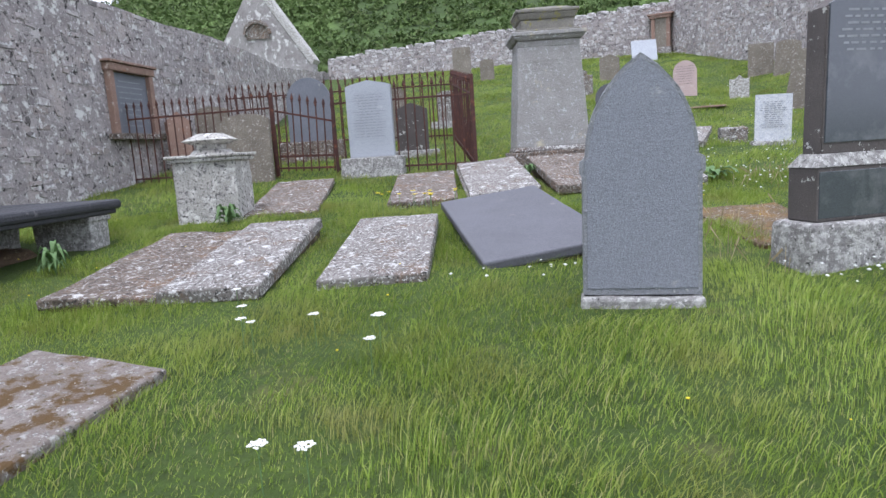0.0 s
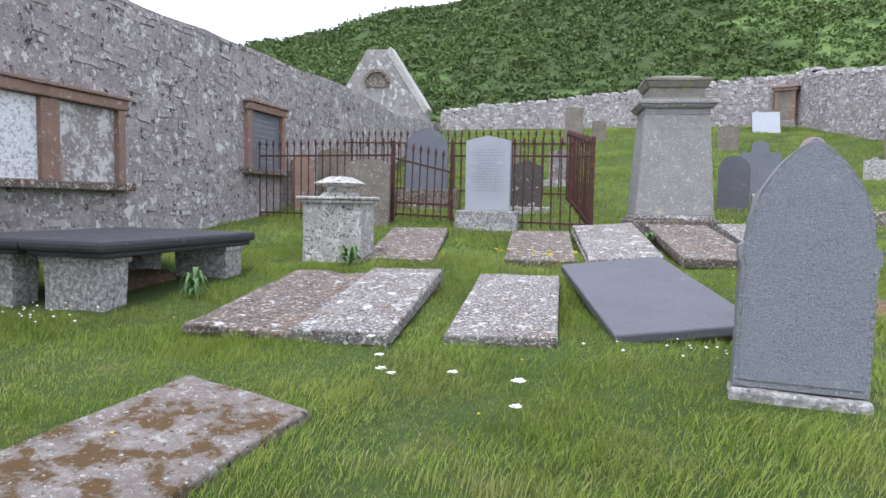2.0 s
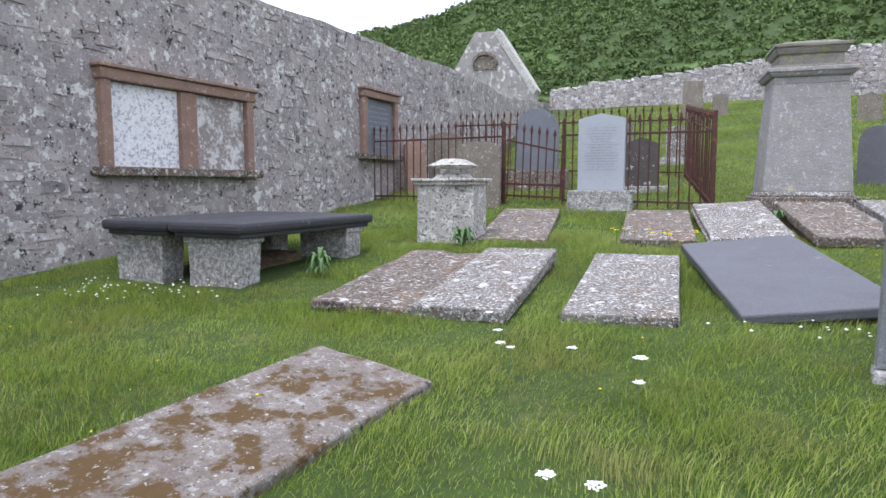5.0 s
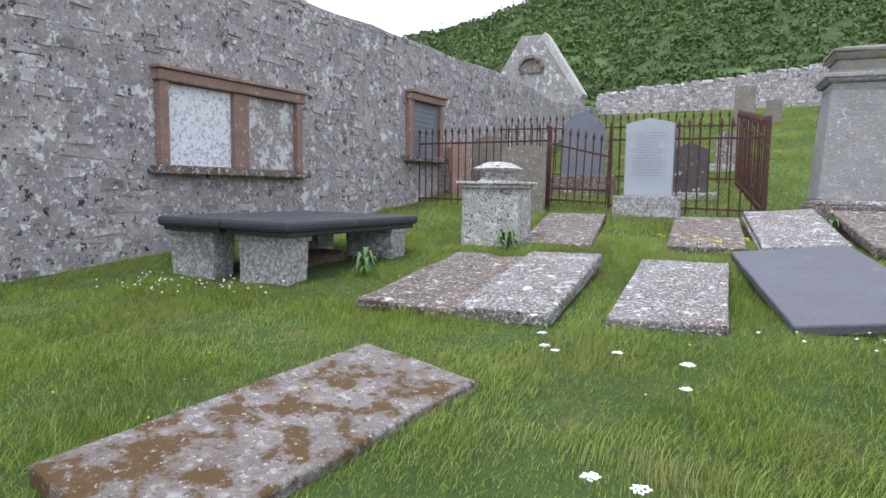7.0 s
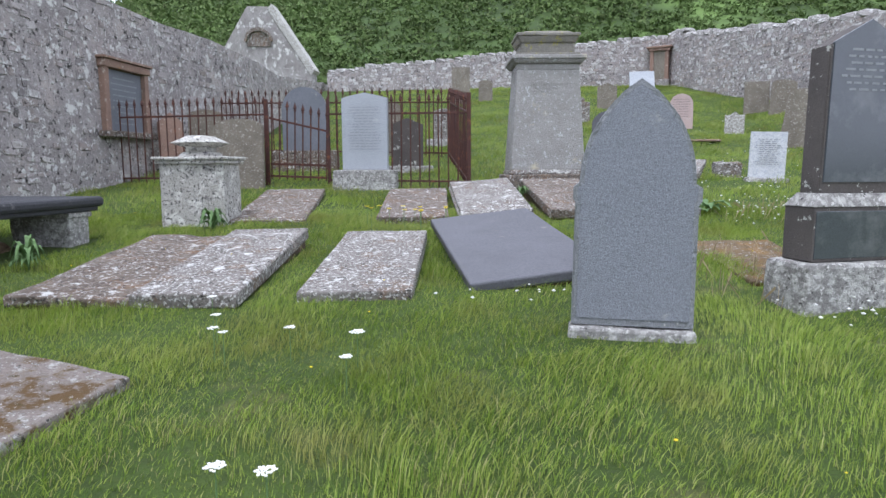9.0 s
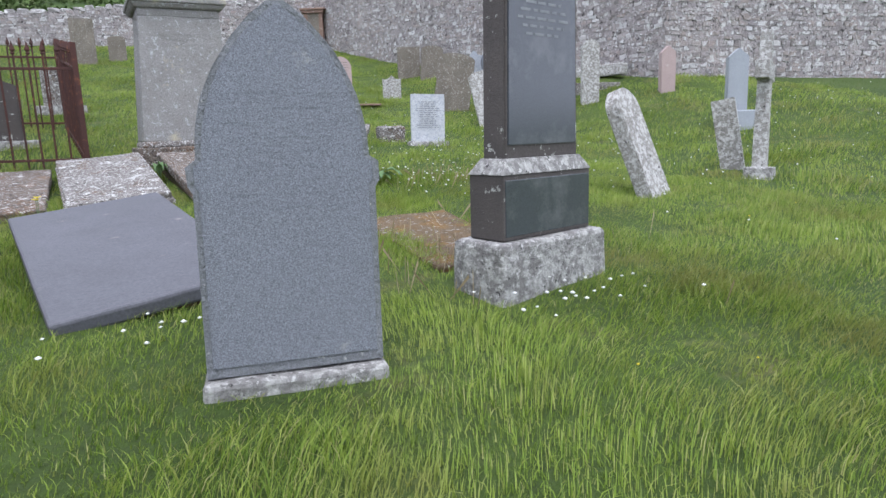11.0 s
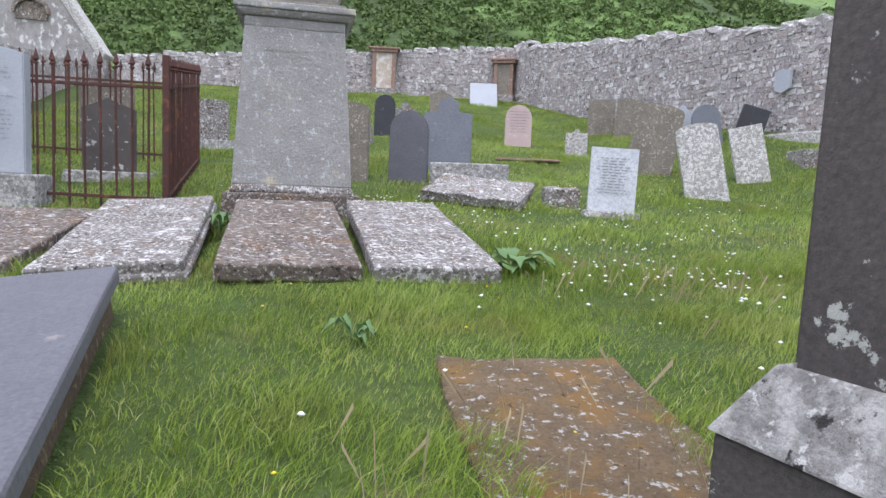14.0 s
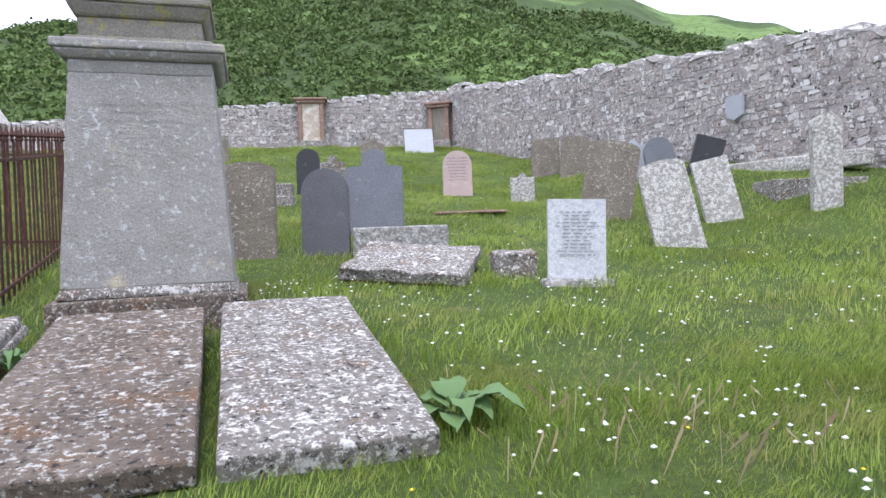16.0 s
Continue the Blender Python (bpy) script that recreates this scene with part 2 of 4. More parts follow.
def hill_mat():
    m, n, l, b = shader("hill_pasture_and_scrub", 0.95)
    tc = n.new("ShaderNodeTexCoord")
    co = tc.outputs["Object"]
    c = mixed(n, l, noise_fac(n, l, co, 0.12, 0.4, 0.65), (0.04, 0.065, 0.018), (0.06, 0.1, 0.025))
    c = mixed(n, l, noise_fac(n, l, co, 0.018, 0.5, 0.56, 4), c, (0.12, 0.19, 0.05))
    c = mixed(n, l, noise_fac(n, l, co, 0.5, 0.5, 0.7), c, (0.035, 0.055, 0.016))
    l.new(c, b.inputs["Base Color"])
    return m


M_TURF, M_HILL = ground_mat(), hill_mat()

# ---- building tools ----


def softplus(v):
    return v if v > 20 else math.log(1 + math.exp(v))


def smooth(a, b, v):
    k = min(1.0, max(0.0, (v - a) / (b - a)))
    return k * k * (3 - 2 * k)


def G(x, y):
    """Height of the turf."""
    v = y + 0.12 * x
    h = -0.12 + 0.075 * v + 0.22 * softplus((v - 13.5) / 2.0)
    h += 0.95 * smooth(9, 14.5, x) * smooth(30, 20, y) * smooth(4, 13, y)
    h += 0.55 * smooth(22, 31, y)
    if y > 34:
        h -= 0.16 * (y - 34)
    if y < -2:
        h += 0.05 * (-2 - y)
    return max(-1.0, h) + 0.035 * noise.noise((x * 0.9, y * 0.9, 0)) + 0.015 * noise.noise((x * 3, y * 3, 4))


def link(name, bm, mat, smooth_faces=False):
    me = bpy.data.meshes.new(name)
    bm.normal_update()
    bm.to_mesh(me)
    bm.free()
    if smooth_faces:
        me.polygons.foreach_set("use_smooth", [True] * len(me.polygons))
    me.materials.append(mat)
    return new(name, me)


def part(name, bm, mat, parent, label="", smooth_faces=False):
    ob = link(name, bm, mat, smooth_faces)
    ob.parent = parent
    return tagged(ob, label=label, kind="stuff" if name == "inscription" else "")


def thing(name, m, label, category, group="", kind=""):
    ob = new(name)
    ob.empty_display_size = 0.2
    ob.matrix_world = m
    return tagged(ob, label, category, group, kind)


def roughen(bm, amount, scale=4.0, seed=0.0):
    for v in bm.verts:
        p = v.co * scale + Vector((seed, seed * 1.7, 0))
        v.co += Vector((noise.noise(p), noise.noise(p + Vector((9, 0, 0))), noise.noise(p + Vector((0, 9, 0))))) * amount


def box(sx, sy, sz, x=0, y=0, z=0, bevel=0.012, taper=1.0, cuts=0, rough_by=0.0, seed=0.0, taper_y=None):
    """A block on z, with soft edges; taper: width of the top against the foot."""
    bm = bmesh.new()
    bmesh.ops.create_cube(bm, size=1)
    for v in bm.verts:
        top = v.co.z > 0
        kx = taper if top else 1
        ky = (taper if taper_y is None else taper_y) if top else 1
        v.co = Vector((v.co.x * sx * kx, v.co.y * sy * ky, (v.co.z + 0.5) * sz))
    if bevel:
        bmesh.ops.bevel(bm, geom=bm.edges[:], offset=bevel, segments=2, affect="EDGES", profile=0.5)
    if cuts:
        bmesh.ops.subdivide_edges(bm, edges=[e for e in bm.edges if e.calc_length() > 0.15], cuts=cuts, use_grid_fill=True)
        roughen(bm, rough_by, 5.0, seed)
    bmesh.ops.translate(bm, verts=bm.verts, vec=(x, y, z))
    return bm


def outline_slab(pts, thick, bevel=0.012, rough_by=0.0, seed=0.0):
    """An upright slab from its outline in x and z, thick in y."""
    bm = bmesh.new()
    f = bm.faces.new([bm.verts.new((x, -thick / 2, z)) for x, z in pts])
    r = bmesh.ops.extrude_face_region(bm, geom=[f])
    bmesh.ops.translate(bm, verts=[v for v in r["geom"] if isinstance(v, bmesh.types.BMVert)], vec=(0, thick, 0))
    bmesh.ops.recalc_face_normals(bm, faces=bm.faces)
    if bevel:
        rim = [e for e in bm.edges if all(len(q.verts) > 4 for q in e.link_faces) is False and any(len(q.verts) > 4 for q in e.link_faces)]
        bmesh.ops.bevel(bm, geom=rim, offset=bevel, segments=2, affect="EDGES")
    if rough_by:
        roughen(bm, rough_by, 6.0, seed)
    return bm


def join(*bms):
    out = bms[0]
    for b in bms[1:]:
        me = bpy.data.meshes.new("t")
        b.to_mesh(me)
        b.free()
        out.from_mesh(me)
        bpy.data.meshes.remove(me)
    return out


def head_outline(kind, w, h):
    """Outlines of headstone tops."""
    a = w / 2
    if kind == "round":
        s = h - a
        return [(-a, 0), (a, 0)] + [(a * math.cos(i * math.pi / 16), s + a * math.sin(i * math.pi / 16)) for i in range(17)]
    if kind == "low":
        r = 0.32 * a
        return [(-a, 0), (a, 0)] + [(a * math.cos(i * math.pi / 14), h - r + r * math.sin(i * math.pi / 14)) for i in range(15)]
    if kind == "point":
        return [(-a, 0), (a, 0), (a, h * 0.86), (0, h), (-a, h * 0.86)]
    if kind == "peak":
        return [(-a, 0), (a, 0), (a, h * 0.93), (a * 0.72, h * 0.955), (0, h), (-a * 0.72, h * 0.955), (-a, h * 0.93)]
    if kind == "shoulder":
        b = 0.42 * a
        return [(-a, 0), (a, 0), (a, h * 0.8), (b, h * 0.82), (b, h * 0.94), (0, h), (-b, h * 0.94), (-b, h * 0.82), (-a, h * 0.8)]
    if kind == "gothic":
        c = a * 0.93
        s = h * 0.56
        right = [(a, 0), (a * 0.985, s * 0.9), (a * 1.03, s * 0.93), (a * 1.03, s * 1.02), (c, s * 1.05)]
        s1 = s * 1.05
        R = ((h - s1) ** 2 + c * c) / (2 * c)
        end = math.atan2(h - s1, R - c)
        arc = [(c - R + R * math.cos(end * i / 12), s1 + R * math.sin(end * i / 12)) for i in range(1, 13)]
        arc[-1] = (0.0, h)
        return [(-x, z) for x, z in [right[0]]] + right + arc + [(-x, z) for x, z in reversed(arc[:-1])] + [(-x, z) for x, z in reversed(right[1:])]
    if kind == "scroll":
        n_ = 18
        top = [(a * (1 - 2 * i / n_), h * (0.90 + 0.10 * math.cos(math.pi * (1 - 2 * i / n_) * 1.5) * (1 if abs(1 - 2 * i / n_) < 0.34 else 0.35))) for i in range(n_ + 1)]
        return [(-a, 0), (a, 0)] + top
    return [(-a, 0), (a, 0), (a, h), (-a, h)]


def lettering(w, z0, z1, y, rows, rng, line=0.012):
    """Worn lines of unreadable writing, as short flat bars on the face at -y."""
    bm = bmesh.new()
    for r in range(rows):
        z = z1 - (z1 - z0) * (r + 0.5) / rows
        half = w / 2 * rng.uniform(0.5, 0.95)
        x = -half
        while x < half:
            k = rng.uniform(0.03, 0.09)
            bm.faces.new([bm.verts.new(p) for p in ((x, y, z), (min(half, x + k), y, z), (min(half, x + k), y, z + line), (x, y, z + line))])
            x += k + rng.uniform(0.015, 0.03)
    return bm


def headstone(kind, x, y, w, h, thick, mat, label, rz=0.0, lean=0.0, tip=0.0, base=None, rows=0, ink=None, sink=0.12, rough_by=0.004, group="", base_mat=None):
    """An upright gravestone; lean: degrees backwards, tip: degrees to the side."""
    rng = random.Random(int(x * 100 + y * 10))
    z = G(x, y)
    ob = thing("headstone", pose(x, y, z, -lean, tip, rz), label, "gravestone", group)
    z0 = -sink
    if base:
        bw, bd, bh = base
        part("plinth", box(bw, bd, bh + sink, 0, 0, -sink, 0.02, 0.97, 2, 0.01, x), base_mat or M_PLINTH, ob, "rough lichened plinth")
        z0 = bh
    bm = outline_slab(head_outline(kind, w, h - z0), thick, 0.012, rough_by, x)
    bmesh.ops.translate(bm, verts=bm.verts, vec=(0, 0, z0))
    part("stone_slab", bm, mat, ob)
    if rows:
        part("inscription", lettering(w * 0.8, max(0.1, z0) + h * 0.2, h * 0.86, -thick / 2 - 0.004 - rough_by, rows, rng), ink or M_INK, ob, "worn lines of lettering")
    return ob


def ledger(x, y, z, w, length, thick, mat, label, rz=0.0, pitch=0.0, roll=0.0, supports=True, moulded=False, rough_by=0.012):
    """A flat grave slab; x, y, z: the middle of its top. pitch: degrees by which the far end is raised."""
    rim = 0.02 if supports else -0.3
    FEET.append((x, y, w + rim, length + rim, radians(rz)))
    ob = thing("grave_slab", pose(x, y, z - thick, pitch, roll, rz), label, "grave slab", "flat grave slabs")
    part("slab", box(w, length, thick, 0, 0, 0, 0.018, 1.0, 4, rough_by, x + y), mat, ob)
    if moulded:
        part("moulding", box(w + 0.05, length + 0.05, thick * 0.45, 0, 0, 0.01, 0.02, 1.0, 3, 0.006, x), mat, ob, "moulded edge")
    if supports:
        part("bedding", box(w * 0.92, length * 0.95, 0.42, 0, 0, -0.415, 0.01, 1.0, 2, 0.01, y), M_EARTH, ob, "earth and rubble under the slab")
    return ob


FEET = [(-4.5, 7.6, 2.0, 2.4, radians(-8)), (-2.62, 9.65, 0.9, 0.65, 0), (1.6, 5.12, 0.72, 0.12, radians(-10)), (3.26, 5.79, 1.0, 0.54, radians(13)), (2.26, 12.73, 1.42, 1.25, 0)]


# ---- ground, hill and walls ----


def sheet(name, xs, ys, mat, kind_label, height):
    bm = bmesh.new()
    vs = [[bm.verts.new((x, y, height(x, y))) for x in xs] for y in ys]
    for j in range(len(ys) - 1):
        for i in range(len(xs) - 1):
            bm.faces.new((vs[j][i], vs[j][i + 1], vs[j + 1][i + 1], vs[j + 1][i]))
    ob = link(name, bm, mat, True)
    return tagged(ob, kind_label, "ground", kind="structure")


def steps(a, b, n):
    return [a + (b - a) * i / n for i in range(n + 1)]


gx = [-2500, -600, -150, -60, -30] + steps(-20, 20, 130) + [26, 34, 60, 150, 600, 2500]
gy = [-2500, -600, -150, -40, -15] + steps(-8, 36, 145) + [40, 55, 80, 200, 600, 2500]
sheet("ground", gx, gy, M_TURF, "uneven green turf of a sloping churchyard", G)

SKYLINE = [(-60, 1.0), (-40, 6.0), (-31, 9.8), (-24, 13.0), (-11, 16.4), (0, 19.0), (15, 21.5), (30, 19.5), (38, 16.5), (43, 15.2), (49, 12.0), (60, 6.0), (80, 2.0)]


def crest(az):
    for (a0, e0), (a1, e1) in zip(SKYLINE, SKYLINE[1:]):
        if a0 <= az <= a1:
            return e0 + (e1 - e0) * smooth(a0, a1, az)
    return 1.0


def hill_point(az, k):
    """k: 0 at the foot behind the churchyard wall, 1 at the crest, past it the far side."""
    r = 62 + 190 * k
    top = math.tan(radians(crest(az))) * 252
    h = 1.0 + top * (k ** 0.92 if k <= 1 else max(0.0, 1 - 1.2 * (k - 1)))
    x, y = r * math.sin(radians(az)) + 2, r * math.cos(radians(az)) + 3
    h += (2.2 * noise.noise((x * 0.03, y * 0.03, 2)) + 0.9 * noise.noise((x * 0.11, y * 0.11, 5))) * min(1, k * 3)
    return x, y, h


hbm = bmesh.new()
hv = [[hbm.verts.new(hill_point(-60 + 140 * i / 240, 1.3 * j / 90)) for i in range(241)] for j in range(91)]
for j in range(90):
    for i in range(240):
        hbm.faces.new((hv[j][i], hv[j][i + 1], hv[j + 1][i + 1], hv[j + 1][i]))
tagged(link("backdrop_hill", hbm, M_HILL, True), "steep green hillside of scrub and pasture", "hill", kind="structure")


def mesh_np(name, verts, faces, mat, label="", category="", kind="stuff", parent=None):
    me = bpy.data.meshes.new(name)
    k = faces.shape[1]
    me.vertices.add(len(verts))
    me.vertices.foreach_set("co", verts.astype(np.float32).ravel())
    me.loops.add(faces.size)
    me.loops.foreach_set("vertex_index", faces.astype(np.int32).ravel())
    me.polygons.add(len(faces))
    me.polygons.foreach_set("loop_start", np.arange(0, faces.size, k, dtype=np.int32))
    me.update(calc_edges=True)
    me.validate()
    me.materials.append(mat)
    ob = new(name, me)
    if parent:
        ob.parent = parent
    return tagged(ob, label, category, kind=kind)


def scrub():
    """Low bushes on the hill: uneven clumps of crossing leaf sprays."""
    rng = np.random.default_rng(5)
    vs, fs = [], []
    count = 0
    while count < 11500:
        az, k = rng.uniform(-36, 54), rng.uniform(0.02, 1.0) ** 1.25
        x, y, h = hill_point(az, k)
        patch = noise.noise((x * 0.018, y * 0.018, 7)) + 0.5 * noise.noise((x * 0.06, y * 0.06, 1)) - (0.35 if az > 22 and k > 0.35 else 0.0)
        if patch < (0.02 if az > 24 and k > 0.3 else -0.8):
            continue
        count += 1
        size = rng.uniform(0.6, 1.5) * (0.7 + k)
        n_ = 26
        c = rng.normal(0, 0.42, (n_, 3)) * size * np.array([1.2, 1.2, 0.55]) + np.array([x, y, h + 0.3 * size])
        for a, b in ((0.5, 0.0),):
            d1 = rng.normal(0, 1, (n_, 3))
            d2 = rng.normal(0, 1, (n_, 3))
            d1 *= 0.42 * size / np.linalg.norm(d1, axis=1)[:, None]
            d2 *= 0.42 * size / np.linalg.norm(d2, axis=1)[:, None]
            base = len(vs) * n_ * 3
            vs.append(np.stack([c - d1 * 0.6, c + d1 * 0.7 - d2 * 0.3, c + d2], 1).reshape(-1, 3))
            fs.append(np.arange(n_ * 3).reshape(-1, 3) + base)
    mesh_np("scrub", np.concatenate(vs), np.concatenate(fs), M_BUSH, "dark green gorse and bracken covering the hillside", "bushes")


scrub()


def wall_run(name, label, pts, top_of, thick, core_mat, stone_mat, course, length, cover, seed, face=-1, cope=True, holes=()):
    """A rubble wall along pts with a flat core and stones that stand proud of its visible face."""
    rng = random.Random(seed)
    ob = thing(name, Matrix.Identity(4), label, "wall", kind="structure")
    vs, fs = [], []
    core = bmesh.new()
    capstones = []
    for (xa, ya), (xb, yb) in zip(pts, pts[1:]):
        d = Vector((xb - xa, yb - ya, 0))
        L = d.length
        d.normalize()
        nrm = Vector((d.y, -d.x, 0)) * -face
        n_ = max(2, int(L / 0.5))
        ring = []
        for i in range(n_ + 1):
            p = Vector((xa, ya, 0)) + d * (L * i / n_)
            g, t_ = G(p.x, p.y) - 0.5, top_of(p.x, p.y) + 0.05 * noise.noise((p.x, p.y, seed))
            ring.append([core.verts.new((*(p + o)[:2], z)) for o, z in ((Vector((0, 0, 0)), g), (Vector((0, 0, 0)), t_), (-nrm * thick, t_), (-nrm * thick, g))])
        for a, b in zip(ring, ring[1:]):
            for i in range(3):
                core.faces.new((a[i], b[i], b[i + 1], a[i + 1]))
        for end in (ring[0], ring[-1]):
            core.faces.new(end)
        s = 0.0
        row = 0
        zlow = min(G(xa, ya), G(xb, yb)) - 0.2
        zmax = max(top_of(xa, ya), top_of(xb, yb))
        z = zlow
        while z < zmax:
            hgt = course * rng.uniform(0.7, 1.35)
            s = -rng.uniform(0, length)
            while s < L:
                ln = length * rng.uniform(0.45, 1.6)
                a0, a1 = max(0.0, s + 0.012), min(L, s + ln - 0.012)
                s += ln
                if a1 - a0 < 0.05 or rng.random() > cover:
                    continue
                mid = Vector((xa, ya, 0)) + d * ((a0 + a1) / 2)
                if z + hgt > top_of(mid.x, mid.y) + 0.02 or z < G(mid.x, mid.y) - 0.25:
                    continue
                if any(h0 < (mid.y) < h1 and zz0 < z + hgt / 2 < zz1 for h0, h1, zz0, zz1 in holes):
                    continue
                out = nrm * rng.uniform(0.004, 0.022)
                j = lambda k: rng.uniform(-k, k)
                zb, zt = z + 0.012, z + hgt - 0.008
                q = [(a0 + j(0.03), zb + j(0.025)), (a1 + j(0.03), zb + j(0.025)), (a1 + j(0.03), zt + j(0.025)), ((a0 + a1) / 2 + j(0.05), zt + j(0.03)), (a0 + j(0.03), zt + j(0.025))]
                base = len(vs)
                for push, k in ((-nrm * 0.02, 1.0), (out, 0.86)):
                    for (u, w) in q:
                        u2, w2 = (a0 + a1) / 2 + (u - (a0 + a1) / 2) * k, (zb + zt) / 2 + (w - (zb + zt) / 2) * k
                        p = Vector((xa, ya, 0)) + d * u2 + push
                        vs.append((p.x, p.y, w2))
                for i in range(5):
                    k2 = (i + 1) % 5
                    fs.append((base + i, base + k2, base + 5 + k2, base + 5 + i))
                fs.append((base + 5, base + 6, base + 7, base + 8))
                fs.append((base + 5, base + 8, base + 9, base + 9))
            z += hgt
            row += 1
        if cope:
            s = 0.0
            while s < L:
                ln = rng.uniform(0.25, 0.6)
                capstones.append((Vector((xa, ya, 0)) + d * (s + ln / 2) - nrm * thick / 2, math.degrees(math.atan2(d.y, d.x)), ln, rng.uniform(0.07, 0.2)))
                s += ln
    bmesh.ops.recalc_face_normals(core, faces=core.faces)
    part("masonry", core, core_mat, ob)
    me = bpy.data.meshes.new("rubble_face")
    me.from_pydata(vs, [], [tuple(dict.fromkeys(f)) for f in fs if len(set(f)) > 2])
    me.materials.append(stone_mat)
    rub = new("rubble_face", me)
    rub.parent = ob
    tagged(rub, "joined rubble stones of the wall face", kind="stuff")
    if cope:
        kinds = []
        for i in range(6):
            me = bpy.data.meshes.new("cope_stone")
            b = box(1, 1, 1, 0, 0, 0, 0.16, 0.8, 0)
            roughen(b, 0.16, 2.2, i * 3.1)
            b.to_mesh(me)
            b.free()
            me.materials.append(M_COPE)
            kinds.append(me)
        for i, (p, a, ln, hh) in enumerate(capstones[:290]):
            c = new("cope_stone", kinds[i % 6])
            c.parent = ob
            c.matrix_world = pose(p.x, p.y, top_of(p.x, p.y) - 0.06, 0, 0, a) @ Matrix.Diagonal((ln * 1.05, thick * 1.05, hh + 0.06, 1))
    return ob


M_COPE = stone("pale_cope_stone", (0.34, 0.32, 0.30), (0.2, 0.19, 0.18), [(WHITE_LICHEN, 3.0, 0.5, 0.1)], bump=0.8, bump_scale=6.0)
CH_A = Vector((-5.92, 13.6, 0))
CH_TURN = 8.3


def church_xy(y):
    return CH_A.x + (y - CH_A.y) * math.tan(radians(CH_TURN))


def church_top(x, y):
    return 4.47 + 0.1 * max(0, y - 24) + 0.06 * noise.noise((x * 0.7, y * 0.7, 3))


def church_pose(y, z):
    """On the church wall's face: x runs along the wall to the north, -y out of the wall."""
    return pose(church_xy(y), y, z, 0, 0, 90 - CH_TURN)


wall_run("wall_church", "harled rubble church wall speckled with white lichen", [(church_xy(-6), -6), (church_xy(20), 20), (-5.2, 37.0)], church_top, 0.8, M_HARL, M_CHURCH_STONE, 0.12, 0.24, 0.33, 3, face=-1, cope=False,
         holes=[(7.4, 10.7, 1.4, 3.05), (13.5, 15.3, 1.8, 3.6)])


def wall_top(x, y):
    """Boundary wall, about two metres, stepping with the slope."""
    return WALL_TOP(x, y) + 0.06 * noise.noise((x * 0.5, y * 0.5, 8))


def WALL_TOP(x, y):
    if y > 30:
        return 6.25 + 0.075 * x
    if x < 13.85:
        return 4.75 + (y - 14.5) * 0.133
    return 4.75 - 0.09 * (x - 13.8)


wall_run("wall_boundary", "grey rubble boundary wall with pale cope stones", [(-4.9, 33.2), (4.8, 32.1), (10.7, 31.2), (13.8, 14.5), (27, 11.0), (36, 2)], wall_top, 0.55, M_HARL, M_RUBBLE, 0.12, 0.19, 0.8, 9, face=-1)


def gable():
    ob = thing("church_gable", pose(-6.25, 37.2, -0.55, 0, 0, -4) @ Matrix.Diagonal((1.02, 1.2, 1.27, 1)), "ruined stone church gable with a blind arch near its peak", "gable")
    b = G(-5, 29) - 0.5
    # x runs to the east along the gable; the long wall's corner is x = 0
    pts = [(-6.6, b), (0.0, b), (0.0, 5.5), (-2.15, 8.15), (-3.35, 8.2), (-5.4, 5.6), (-6.6, 4.2)]
    part("gable_wall", outline_slab(pts, 0.8, 0.03, 0.03, 2.0), M_PALE_RUBBLE, ob)
    sk = box(0.34, 0.9, 3.5, 0, 0, 0, 0.03, 1, 3, 0.03, 1)
    bmesh.ops.rotate(sk, verts=sk.verts, cent=(0, 0, 0), matrix=Matrix.Rotation(radians(-39), 3, "Y"))
    bmesh.ops.translate(sk, verts=sk.verts, vec=(0.05, 0, 5.45))
    part("skew_stone", sk, M_PALE, ob, "pale sloping skew stones")
    # No recess is cut: a darker brown slab on the face paints its shadow.
    arch = [(-0.62, 0), (0.62, 0)] + [(0.62 * math.cos(i * math.pi / 10), 0.18 + 0.42 * math.sin(i * math.pi / 10)) for i in range(11)]
    a = outline_slab(arch, 0.2, 0, 0)
    bmesh.ops.translate(a, verts=a.verts, vec=(-2.75, -0.36, 6.55))
    part("blind_arch", a, M_SAND_BROWN, ob, "dark brown slab standing in for a shadowed recess")
    hood = [(0.74 * math.cos(i * math.pi / 10), 0.2 + 0.56 * math.sin(i * math.pi / 10)) for i in range(11)] + [(0.62 * math.cos((10 - i) * math.pi / 10), 0.18 + 0.44 * math.sin((10 - i) * math.pi / 10)) for i in range(11)]
    h = outline_slab(hood, 0.3, 0, 0.01)
    bmesh.ops.translate(h, verts=h.verts, vec=(-2.75, -0.42, 6.55))
    part("arch_hood", h, M_SAND_BROWN, ob, "arched hood stones")


M_PALE_RUBBLE = stone("pale_rubble", (0.40, 0.38, 0.36), (0.24, 0.22, 0.21), [(WHITE_LICHEN, 3.5, 0.55, 0.06), ((0.12, 0.11, 0.1), 6.0, 0.62, 0.05)], bump=1.0, bump_scale=8.0)
gable()


